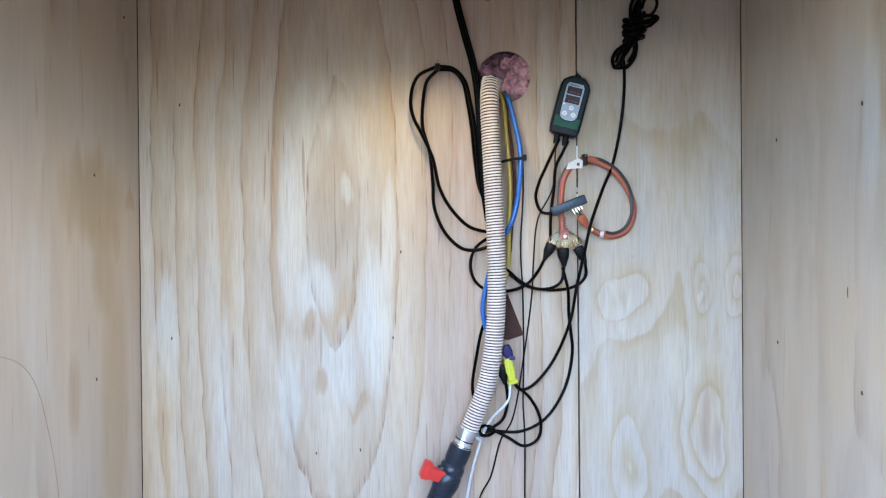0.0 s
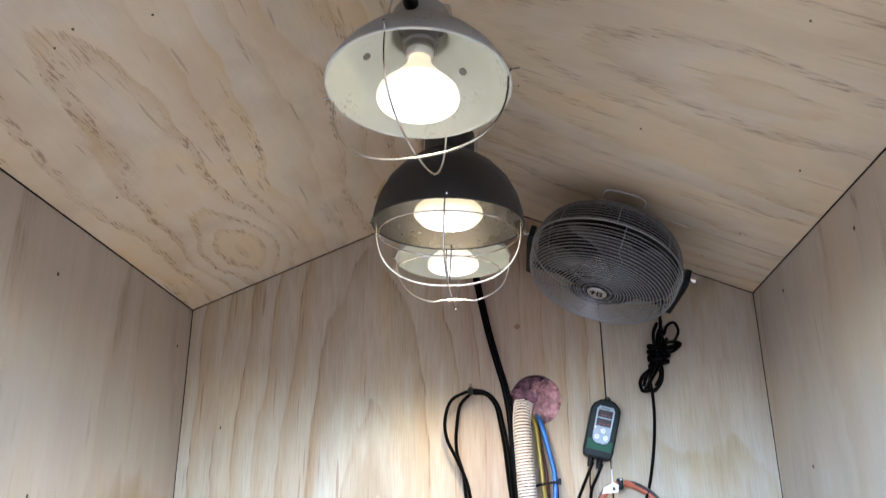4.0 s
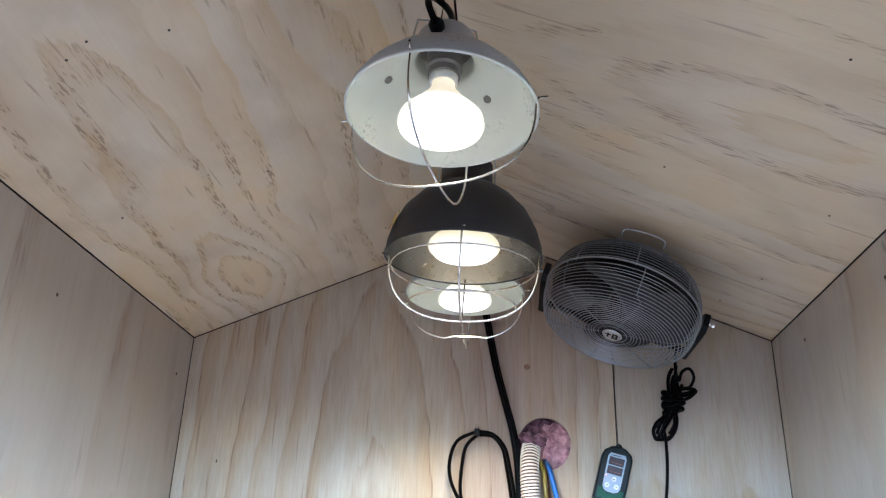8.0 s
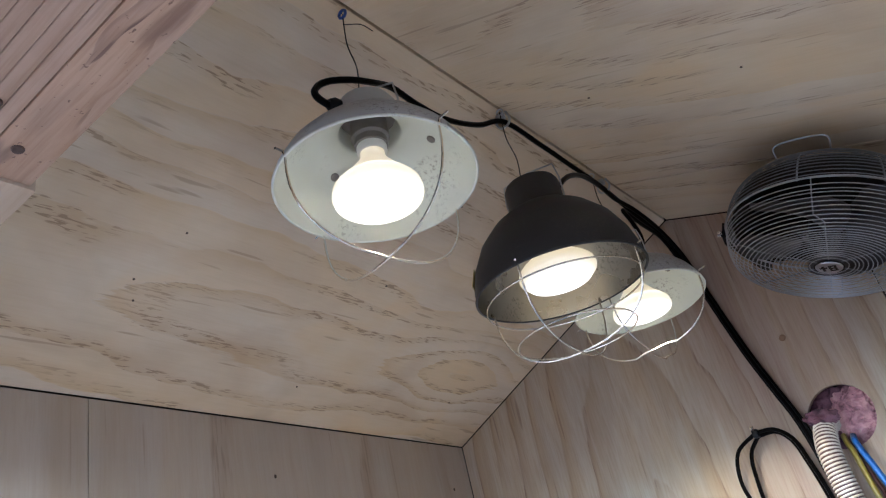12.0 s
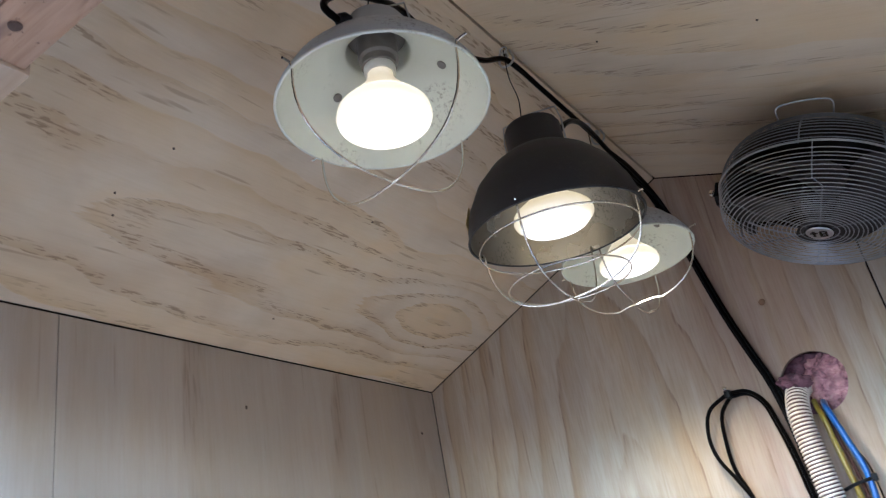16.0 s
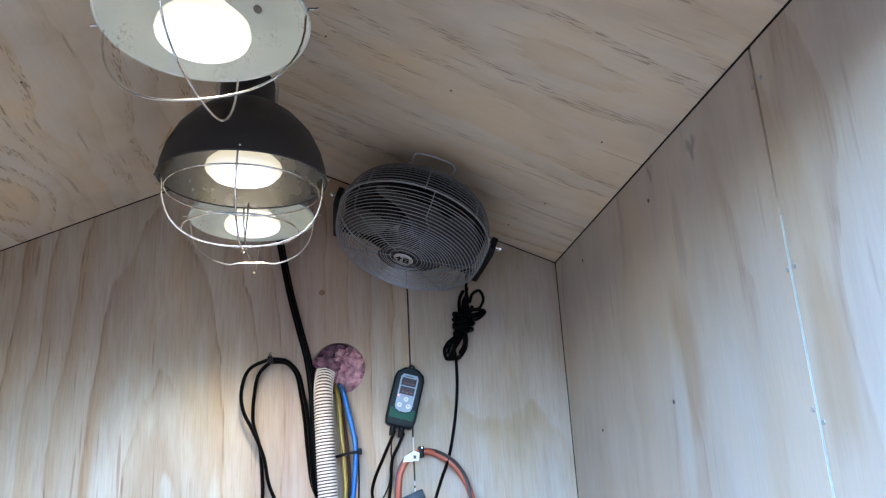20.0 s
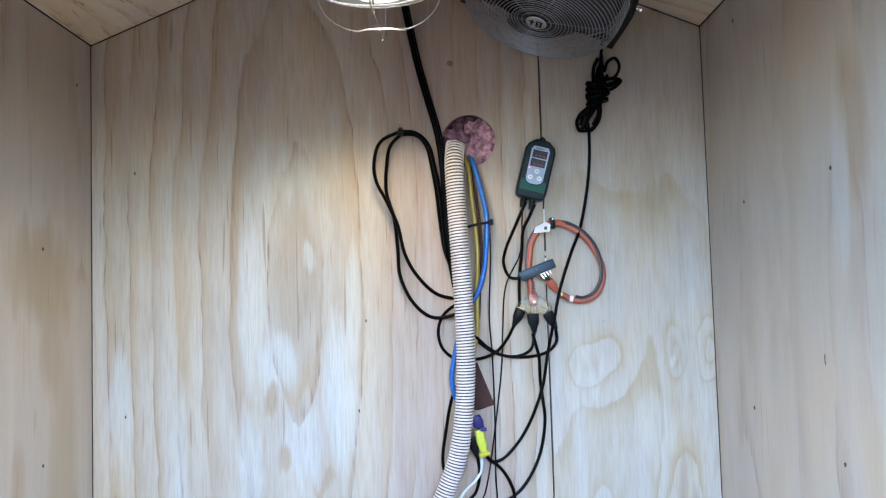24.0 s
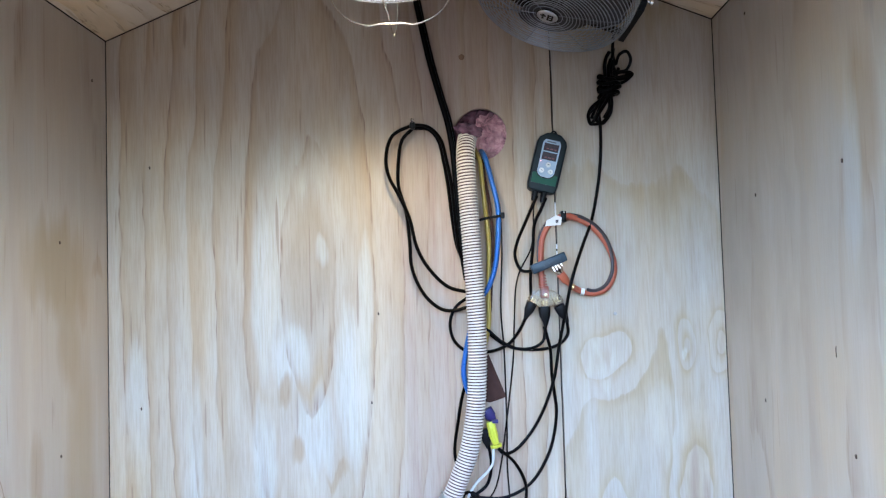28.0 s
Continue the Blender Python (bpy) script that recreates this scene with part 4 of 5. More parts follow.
cable("coiled black cable hanging in a long loop from a nail", [
    [(0.711, -0.03, 1.873), (0.665, -0.03, 1.85), (0.649, -0.03, 1.802), (0.654, -0.03, 1.759), (0.675, -0.03, 1.716), (0.698, -0.03, 1.663), (0.713, -0.03, 1.596), (0.737, -0.03, 1.55), (0.779, -0.03, 1.507), (0.816, -0.028, 1.495), (0.845, -0.02, 1.493)],
    [(0.711, -0.022, 1.867), (0.686, -0.022, 1.841), (0.676, -0.02, 1.792), (0.675, -0.018, 1.734), (0.69, -0.016, 1.68), (0.697, -0.016, 1.605), (0.7, -0.018, 1.551), (0.725, -0.02, 1.492), (0.763, -0.022, 1.457), (0.795, -0.022, 1.453), (0.84, -0.018, 1.466)],
    [(0.711, -0.03, 1.873), (0.746, -0.03, 1.867), (0.772, -0.03, 1.84), (0.785, -0.032, 1.789), (0.795, -0.034, 1.73), (0.801, -0.03, 1.65), (0.806, -0.03, 1.594), (0.817, -0.026, 1.56), (0.838, -0.02, 1.528)],
    [(0.713, -0.022, 1.867), (0.746, -0.022, 1.863), (0.767, -0.022, 1.839), (0.778, -0.020, 1.791), (0.787, -0.022, 1.732), (0.795, -0.026, 1.651), (0.806, -0.022, 1.587), (0.83, -0.02, 1.55)]], 0.0040)


def plug(parent, at, to, r0=0.0085, r1=0.0115, material=None, name="plug", label="moulded black plug"):
    """A moulded plug body from its cable end to its pin end."""
    a, b = Vector(at), Vector(to)
    d = b - a
    bm = bmesh.new()
    n = 12
    rows = []
    for t, k in ((0.0, 0.45), (0.12, 0.55), (0.35, 0.8), (0.5, 1.0), (0.92, 1.0), (1.0, 0.92)):
        r = (r0 + (r1 - r0) * t) * k / 0.9
        rows.append([bm.verts.new((math.copysign(abs(math.cos(q)) ** 0.6, math.cos(q)) * r * 1.0, math.copysign(abs(math.sin(q)) ** 0.6, math.sin(q)) * r * 0.85, t * d.length)) for q in [2 * math.pi * j / n for j in range(n)]])
    for x, y in zip(rows, rows[1:]):
        for j in range(n):
            bm.faces.new((x[j], x[(j + 1) % n], y[(j + 1) % n], y[j]))
    bm.faces.new(rows[0]), bm.faces.new(rows[-1])
    z = d.normalized()
    x = Vector((0, -1, 0)).cross(z).normalized()
    m = Matrix((x, z.cross(x), z)).transposed().to_4x4()
    m.translation = a
    return part(name, bm, material or M_BLACKPLASTIC, parent, label, m=m)


c1 = cable("black cable looped behind the hose to a clear socket", [[(0.845, -0.012, 1.494), (0.795, -0.016, 1.459), (0.782, -0.018, 1.422), (0.791, -0.018, 1.384), (0.818, -0.018, 1.361), (0.847, -0.016, 1.358), (0.879, -0.02, 1.361), (0.911, -0.022, 1.375), (0.936, -0.022, 1.404), (0.950, -0.022, 1.430)]], 0.0036)
plug(c1, (0.950, -0.022, 1.430), (0.967, -0.022, 1.466))
c2 = cable("black cable sagging from the hose to the middle plug", [[(0.850, -0.014, 1.418), (0.864, -0.018, 1.409), (0.895, -0.026, 1.381), (0.932, -0.028, 1.364), (0.967, -0.026, 1.366), (0.988, -0.022, 1.38), (0.995, -0.022, 1.414)]], 0.0036)
plug(c2, (0.995, -0.022, 1.414), (0.993, -0.022, 1.456), 0.0095, 0.0125)
c3 = cable("black cable sagging from the hose to the outer plug", [[(0.850, -0.010, 1.411), (0.864, -0.012, 1.402), (0.911, -0.013, 1.369), (0.975, -0.014, 1.36), (1.023, -0.014, 1.37), (1.044, -0.014, 1.392), (1.043, -0.018, 1.422)]], 0.0036)
plug(c3, (1.044, -0.019, 1.420), (1.026, -0.021, 1.457))
cable("black cable trailing from the plug to a knot", [[(0.991, -0.026, 1.412), (0.996, -0.030, 1.390), (1.003, -0.026, 1.36), (1.005, -0.018, 1.307), (1.009, -0.014, 1.27), (1.013, -0.012, 1.219), (0.995, -0.012, 1.135), (0.949, -0.012, 1.064), (0.893, -0.014, 1.036), (0.836, -0.018, 1.038), (0.816, -0.022, 1.042)]], 0.0036)

# fan cord: tied hank below the fan, then down to the yellow plug
fan_cord = cable("black fan cord tied in a hank below the fan", [
    [(1.150, -0.15, 2.06), (1.163, -0.06, 2.045), (1.166, -0.03, 2.02), (1.172, -0.028, 1.995), (1.180, -0.030, 2.015), (1.196, -0.034, 2.022), (1.205, -0.034, 2.003), (1.194, -0.030, 1.980), (1.172, -0.026, 1.978), (1.150, -0.030, 1.966), (1.175, -0.040, 1.962), (1.207, -0.036, 1.970), (1.190, -0.026, 1.955), (1.160, -0.022, 1.950), (1.141, -0.030, 1.938), (1.126, -0.036, 1.903), (1.106, -0.034, 1.880), (1.113, -0.028, 1.862), (1.139, -0.024, 1.866), (1.158, -0.026, 1.888), (1.154, -0.034, 1.920), (1.140, -0.042, 1.915), (1.128, -0.044, 1.885), (1.131, -0.036, 1.86), (1.133, -0.020, 1.807), (1.126, -0.016, 1.736), (1.105, -0.020, 1.642), (1.083, -0.030, 1.591), (1.053, -0.042, 1.509), (1.038, -0.036, 1.44), (1.023, -0.028, 1.371), (1.006, -0.026, 1.286), (0.964, -0.020, 1.192), (0.916, -0.020, 1.139), (0.893, -0.024, 1.134), (0.881, -0.028, 1.146)],
    [(1.168, -0.032, 2.030), (1.160, -0.036, 1.99), (1.156, -0.040, 1.95), (1.140, -0.046, 1.92), (1.122, -0.040, 1.895), (1.112, -0.034, 1.872)],
    [(1.178, -0.030, 1.985), (1.160, -0.042, 1.955), (1.150, -0.046, 1.925), (1.152, -0.040, 1.895), (1.140, -0.034, 1.872)]], 0.0036)
for x, z, rx, rz, rr, ax, ay in ((1.150, 1.960, 0.020, 0.011, 0.004, 0.3, 0.3), (1.153, 1.950, 0.023, 0.012, 0.0045, 0.2, 0.1), (1.154, 1.940, 0.024, 0.012, 0.0045, 0.4, -0.1), (1.152, 1.931, 0.022, 0.012, 0.0045, 0.25, 0.15), (1.149, 1.922, 0.019, 0.010, 0.004, 0.3, -0.25)):
    part("wrap", sweep(bmesh.new(), [Vector((rx * math.cos(q), -rz * math.sin(q), 0.003 * math.sin(2 * q))) for q in [k * math.pi / 12 for k in range(24)]], rr, 7, True), M_BLACK, fan_cord,
         m=Matrix.Translation((x, -0.036, z)) @ Euler((ax, ay, 0)).to_matrix().to_4x4())
for pts in ([(1.150, -0.04, 1.925), (1.128, -0.042, 1.908), (1.112, -0.040, 1.895), (1.105, -0.036, 1.878), (1.111, -0.034, 1.860), (1.122, -0.038, 1.874), (1.132, -0.042, 1.898), (1.146, -0.042, 1.925)],
            [(1.153, -0.044, 1.922), (1.140, -0.048, 1.900), (1.128, -0.046, 1.882), (1.122, -0.040, 1.868), (1.134, -0.036, 1.860), (1.150, -0.038, 1.876), (1.157, -0.040, 1.900), (1.156, -0.040, 1.925)],
            [(1.146, -0.036, 1.965), (1.145, -0.040, 1.990), (1.150, -0.036, 2.008), (1.158, -0.034, 2.022)],
            [(1.152, -0.046, 1.960), (1.153, -0.042, 1.985), (1.161, -0.038, 2.004), (1.166, -0.034, 1.985), (1.172, -0.036, 1.962)],
            [(1.155, -0.040, 1.966), (1.180, -0.040, 1.958), (1.204, -0.038, 1.971), (1.182, -0.036, 1.975), (1.160, -0.036, 1.968)]):
    part("strand", tube(pts, 0.0042, 7), M_BLACK, fan_cord)

cable("thin black sensor wire hanging straight down", [[(0.894, -0.026, 1.712), (0.901, -0.012, 1.690), (0.904, -0.006, 1.646), (0.904, -0.006, 1.587), (0.897, -0.006, 1.447), (0.901, -0.006, 1.366), (0.902, -0.006, 1.256), (0.902, -0.006, 1.184), (0.9, -0.006, 1.099), (0.903, -0.006, 1.031), (0.902, -0.006, 0.877), (0.9, -0.006, 0.70)]], 0.0017, name="sensor_wire", category="wire", group="sensor wires", n=6)
cable("thin black probe wire wandering down from the controller", [[(0.983, -0.018, 1.720), (0.977, -0.014, 1.666), (0.976, -0.010, 1.623), (0.969, -0.007, 1.586), (0.937, -0.007, 1.522), (0.926, -0.007, 1.42), (0.922, -0.007, 1.35), (0.911, -0.007, 1.264), (0.903, -0.010, 1.213), (0.874, -0.008, 1.06), (0.848, -0.006, 1.015), (0.824, -0.006, 0.929), (0.798, -0.006, 0.878), (0.79, -0.006, 0.70)]], 0.0017, name="sensor_wire", category="wire", group="sensor wires", n=6)
cable("black cable down behind the hose", [[(0.835, -0.018, 1.33), (0.809, -0.02, 1.277), (0.793, -0.02, 1.204), (0.784, -0.02, 1.136), (0.794, -0.02, 1.085)]], 0.0036)
knot_c = cable("black cables gathered in a loop beside the clamp", [
    [(0.881, -0.028, 1.146), (0.916, -0.022, 1.113), (0.939, -0.018, 1.062), (0.933, -0.016, 1.02), (0.901, -0.016, 1.003), (0.864, -0.018, 1.023), (0.83, -0.022, 1.039), (0.811, -0.026, 1.037)],
    [(0.86, -0.024, 1.15), (0.864, -0.02, 1.107), (0.853, -0.018, 1.065), (0.828, -0.020, 1.045), (0.816, -0.024, 1.036)]], 0.0036)
part("knot", sweep(bmesh.new(), [Vector((0.816 + 0.017 * math.cos(a), -0.026 - 0.006 * math.sin(2 * a), 1.040 + 0.011 * math.sin(a))) for a in [k * math.pi / 10 for k in range(20)]], 0.0042, 7, True), M_BLACK, knot_c)

cable("white twin cord trailing behind the valve", [[(0.871, -0.026, 1.15), (0.865, -0.022, 1.108), (0.825, -0.024, 1.065), (0.805, -0.03, 1.028), (0.793, -0.03, 0.989), (0.781, -0.024, 0.943), (0.769, -0.02, 0.881), (0.76, -0.016, 0.78)]], 0.0030, M_WHITECORD, group="white cord")
yp = thing("plug_adapter", "yellow and purple cable plugs behind the hose", "plug")
plug(yp, (0.877, -0.030, 1.148), (0.864, -0.032, 1.206), 0.0105, 0.0085, M_YPLUG, "yellow_plug", "lemon yellow ribbed plug")
yaxis = (Vector((0.864, -0.032, 1.206)) - Vector((0.877, -0.030, 1.148))).normalized()
part("flange", lathe([(0, 0), (0.0125, 0), (0.0130, 0.003), (0.0125, 0.006), (0.009, 0.007), (0, 0.007)], 20), M_YPLUG, yp, m=Matrix.Translation((0.8765, -0.030, 1.150)) @ yaxis.to_track_quat("Z", "Y").to_matrix().to_4x4())
for dx in (-0.006, 0.0, 0.006):
    part("plug_rib", tube([Vector((0.8745 + dx, -0.041, 1.162)), Vector((0.870 + dx, -0.0412, 1.180)), Vector((0.8665 + dx, -0.041, 1.196))], 0.0012, 6, 3), M_YPLUG, yp)
part("latch", boxed(0.868, 0.882, -0.040, -0.030, 1.203, 1.211, 0.002), M_PURPLE, yp)
plug(yp, (0.874, -0.026, 1.204), (0.856, -0.026, 1.232), 0.011, 0.0125, M_PURPLE, "purple_plug", "dark purple socket")
plug(yp, (0.859, -0.022, 1.146), (0.850, -0.022, 1.188), 0.009, 0.011, M_BLACKPLASTIC, "black_plug")

# ---- the service hole with its insulation, hose and tubes ----
wool_plug = thing("insulation", "pink and mauve glass wool stuffed in a round hole", "insulation")
bm = bmesh.new()
bmesh.ops.create_icosphere(bm, subdivisions=5, radius=1.0)
for v in bm.verts:
    d = v.co.normalized()
    q = 1.0 + 0.22 * noise.noise(d * 2.2 + Vector((3, 1, 7))) + 0.16 * noise.noise(d * 6) + 0.09 * noise.noise(d * 15) + 0.04 * noise.noise(d * 32)
    v.co = Vector((d.x * 0.044 * q, d.y * 0.022 * q, d.z * 0.056 * q))
part("tuft", bm, M_WOOL, wool_plug, m=Matrix.Translation((0.888, 0.020, 1.846)))
bm = bmesh.new()
bmesh.ops.create_icosphere(bm, subdivisions=4, radius=1.0)
for v in bm.verts:
    d = v.co.normalized()
    q = 1.0 + 0.28 * noise.noise(d * 2.8 + Vector((9, 4, 2))) + 0.10 * noise.noise(d * 8)
    v.co = Vector((d.x * 0.066 * q, d.y * 0.018 * q, d.z * 0.066 * q))
part("batt", bm, M_WOOL_DARK, wool_plug, "mauve wool deep in the hole, shade put into its colour", m=Matrix.Translation((0.860, 0.036, 1.854)))

bm = bmesh.new()
bmesh.ops.create_icosphere(bm, subdivisions=4, radius=1.0)
for v in bm.verts:
    d = v.co.normalized()
    q = 1.0 + 0.30 * noise.noise(d * 2.4 + Vector((1, 8, 5))) + 0.14 * noise.noise(d * 9) + 0.05 * noise.noise(d * 22)
    v.co = Vector((d.x * 0.031 * q, d.y * 0.017 * q, d.z * 0.015 * q))
part("fold", bm, M_WOOL_DARK, wool_plug, "mauve wool folded over the hose end", m=Matrix.Translation((0.837, -0.032, 1.856)) @ Matrix.Rotation(0.25, 4, "Y"))

HOSE_R = 0.0214
hose_line = spline([(0.842, 0.045, 1.858), (0.838, 0.012, 1.852), (0.834, -0.016, 1.842), (0.830, -0.038, 1.820), (0.828, -0.052, 1.785), (0.831, -0.055, 1.695), (0.839, -0.055, 1.504), (0.841, -0.055, 1.377), (0.834, -0.055, 1.25), (0.816, -0.055, 1.148), (0.791, -0.055, 1.084), (0.772, -0.055, 1.041)], 12)
hose = thing("suction_hose", "cream ribbed suction hose coming out of the wall", "hose")
part("hose_wall", sweep(bmesh.new(), hose_line, HOSE_R - 0.0015, 24), M_WALLHOSE, hose, "brown translucent hose wall")
bm = bmesh.new()
run, lengths = [], [0.0]
for a, b in zip(hose_line, hose_line[1:]):
    lengths.append(lengths[-1] + (b - a).length)
PITCH, per = 0.0066, 18
turns = int(lengths[-1] / PITCH)
side, k0 = Vector((1, 0, 0)), 0
for k in range(turns * per + 1):
    s = lengths[-1] * k / (turns * per)
    while k0 < len(lengths) - 2 and lengths[k0 + 1] < s:
        k0 += 1
    t = (s - lengths[k0]) / (lengths[k0 + 1] - lengths[k0])
    p = hose_line[k0].lerp(hose_line[k0 + 1], t)
    d = (hose_line[k0 + 1] - hose_line[k0]).normalized()
    side = (side - d * side.dot(d)).normalized()
    a = 2 * math.pi * k / per
    run.append(p + (side * math.cos(a) + d.cross(side) * math.sin(a)) * (HOSE_R - 0.0016))
part("rib", sweep(bm, run, 0.0021, 8), M_RIB, hose, "cream spiral rib")
end, way = Vector((0.772, -0.055, 1.041)), Vector((-0.019, 0, -0.043)).normalized()
along = lambda s: Matrix.Translation(end + way * s) @ way.to_track_quat("Z", "Y").to_matrix().to_4x4()
clamp = part("hose_clamp", lathe([(0.0240, -0.008), (0.0256, -0.008), (0.0256, 0.008), (0.0240, 0.008), (0.0240, -0.008)], 40), M_GALV, hose, "bright steel hose clamp", m=along(-0.002))
part("clamp_screw", boxed(-0.006, 0.006, -0.012, 0.012, -0.004, 0.004, 0.002), M_GALV, clamp, m=Matrix.Translation((0.012, -0.026, 0)) @ Matrix.Rotation(0.5, 4, "Z"))

valve = thing("ball_valve", "dark grey pipe valve with a red lever", "valve")
part("tail", lathe([(0, 0.0), (0.0205, 0.0), (0.0205, 0.022), (0.0215, 0.024), (0.0215, 0.030), (0, 0.030)], 36), M_GALV, valve, "bright steel hose tail", m=along(0.006))
part("union", lathe([(0, 0.028), (0.023, 0.028), (0.026, 0.031), (0.026, 0.060), (0.0245, 0.064), (0.0245, 0.072), (0.028, 0.076), (0.0285, 0.088), (0.027, 0.094), (0, 0.094)], 36), M_PVC, valve, m=along(0.004))
part("body", lathe([(0, 0.092), (0.026, 0.092), (0.0295, 0.100), (0.0305, 0.118), (0.028, 0.132), (0.0265, 0.138), (0.0265, 0.30), (0, 0.30)], 36), M_PVC, valve, m=along(0.004))
for sy, rr in ((0.010, 0.0218), (0.0165, 0.0222), (0.024, 0.0216)):
    part("tail_ring", lathe([(rr - 0.0015, sy - 0.0016), (rr, sy - 0.001), (rr, sy + 0.001), (rr - 0.0015, sy + 0.0016)], 36), M_RIB if sy == 0.0165 else M_PVC, valve, m=along(0.006))
lever_at = end + way * 0.086
lever = part("lever", boxed(-0.022, 0.026, -0.011, 0.011, -0.014, 0.014, 0.004), M_RED, valve, "red plastic lever",
             m=Matrix.Translation(lever_at + Vector((-0.036, -0.020, -0.008))) @ Euler((0.25, 0.38, 0.35)).to_matrix().to_4x4())
part("grip", boxed(-0.010, 0.008, -0.014, 0.014, -0.018, 0.021, 0.004), M_RED, lever, m=Matrix.Translation((-0.024, 0, 0.002)))
part("stem", lathe([(0, 0), (0.010, 0), (0.010, 0.022), (0, 0.022)], 20), M_PVC, valve, m=Matrix.Translation(lever_at + Vector((-0.030, -0.012, 0))) @ Matrix.Rotation(radians(80), 4, "Y"))

cable("blue air tube curving behind the hose", [[(0.866, 0.010, 1.815), (0.870, -0.018, 1.800), (0.874, -0.028, 1.786), (0.885, -0.03, 1.739), (0.897, -0.03, 1.676), (0.894, -0.028, 1.601), (0.887, -0.024, 1.549), (0.872, -0.022, 1.506), (0.848, -0.02, 1.469), (0.826, -0.02, 1.405), (0.814, -0.022, 1.352), (0.809, -0.022, 1.317), (0.814, -0.022, 1.283), (0.83, -0.022, 1.245)]], 0.0058, M_BLUE, "air_tube", "tube", "coloured tubes", 12)
cable("mustard yellow tube hanging beside the hose", [[(0.850, 0.010, 1.820), (0.856, -0.016, 1.800), (0.860, -0.022, 1.784), (0.865, -0.022, 1.72), (0.874, -0.02, 1.602), (0.873, -0.018, 1.554), (0.87, -0.016, 1.48), (0.868, -0.016, 1.416), (0.852, -0.016, 1.35)]], 0.0052, M_YELLOW, "air_tube", "tube", "coloured tubes", 12)
cable("dark maroon lead between the tubes", [[(0.868, -0.004, 1.80), (0.868, -0.014, 1.769), (0.880, -0.014, 1.678), (0.884, -0.012, 1.595), (0.881, -0.010, 1.555), (0.873, -0.010, 1.447)]], 0.0034, M_RUST)
tie = thing("cable_tie", "black cable tie round the tubes and hose", "cable tie")
part("band", tube([(0.852, -0.030, 1.652), (0.870, -0.038, 1.656), (0.898, -0.038, 1.660), (0.906, -0.028, 1.661)], 0.0030, 6), M_BLACKPLASTIC, tie)
part("lock", boxed(0.902, 0.911, -0.040, -0.026, 1.655, 1.668, 0.0015), M_BLACKPLASTIC, tie)

flap = thing("rusty_plate", "rust brown triangular plate behind the hose", "metal plate")
part("plate", slab([(0, 0.106), (0.037, 0.010), (0.0, -0.002), (-0.034, 0.004), (-0.03, 0.06)], None, 0.003, upright((1, 0, 0), (0, 0, 1), (0.866, -0.008, 1.247))), M_RUST, flap, smooth=False)

# ---- temperature controller ----
CT = Matrix.Translation((1.0115, -0.002, 1.776)) @ Matrix.Rotation(radians(15.0), 4, "Y")
ctl = thing("temperature_controller", "dark plug-in temperature controller with red display", "temperature controller", m=CT)


def pad(outline, y, thick):
    return slab(outline, None, thick, upright((1, 0, 0), (0, 0, 1), (0, y, 0)))


body_shape = [(-0.034, -0.048), (-0.031, -0.062), (-0.024, -0.066), (0.024, -0.066), (0.031, -0.062), (0.034, -0.048), (0.034, 0.045), (0.030, 0.056), (0.016, 0.067), (0.0, 0.070), (-0.016, 0.067), (-0.030, 0.056), (-0.034, 0.045)]
bm = pad(body_shape, 0.0, 0.032)
bmesh.ops.dissolve_limit(bm, angle_limit=0.01, verts=bm.verts, edges=bm.edges)
bmesh.ops.bevel(bm, geom=[e2 for e2 in bm.edges if abs(e2.verts[0].co.y + 0.032) < 1e-4 and abs(e2.verts[1].co.y + 0.032) < 1e-4], offset=0.005, segments=3, affect="EDGES", profile=0.6)
part("case", bm, M_CASE, ctl, smooth=50)
plate_shape = [(-0.0195, -0.022), (-0.016, -0.029), (-0.008, -0.033), (0.008, -0.033), (0.016, -0.029), (0.0195, -0.022), (0.0205, 0.044), (0.016, 0.052), (-0.016, 0.052), (-0.0205, 0.044)]
plate = part("faceplate", pad(plate_shape, -0.0318, 0.0012), M_PLATE, ctl, "pale silver faceplate", False)
part("green_band", pad([(-0.0275, -0.049), (0.0275, -0.049), (0.0285, -0.026), (0.0205, -0.025), (0.016, -0.032), (0.008, -0.0355), (-0.008, -0.0355), (-0.016, -0.032), (-0.0205, -0.025), (-0.0285, -0.026)], -0.0318, 0.001), M_GREEN, ctl, "green band", False)
for z, tall in ((0.0345, 0.0175), (0.0145, 0.0175)):
    d = part("display", pad([(-0.0165, z - tall / 2), (0.0165, z - tall / 2), (0.0165, z + tall / 2), (-0.0165, z + tall / 2)], -0.0330, 0.0008), M_WINDOW, plate, "dark red digit window", False)
    for k in range(3):
        part("digit", boxed(-0.010 + k * 0.0085, -0.0045 + k * 0.0085, -0.0342, -0.0339, z - 0.0045, z - 0.0025), M_DIGIT, plate, smooth=False)
part("bar", boxed(-0.012, 0.008, -0.0336, -0.0331, 0.0460, 0.0482), M_INK, plate, smooth=False)
for x, z in ((0.002, -0.004), (-0.010, -0.019), (0.010, -0.019)):
    part("button", lathe([(0, 0.0014), (0.0045, 0.0012), (0.0058, 0), (0, 0)], 20), M_TAG, plate, m=pose(x, -0.0330, z, 90))
    part("button_mark", boxed(x - 0.002, x + 0.002, -0.0352, -0.0346, z - 0.0006, z + 0.0006), M_INK, plate, smooth=False)
part("led", lathe([(0, 0.0012), (0.0012, 0.001), (0.0014, 0), (0, 0)], 12), M_LED, plate, "lit red indicator", m=pose(-0.0165, -0.0330, 0.0015, 90))
part("hanger", hoop(0.005, 0.0022, 0, 20, 6), M_CASE, ctl, m=pose(0, -0.010, 0.072, 90))
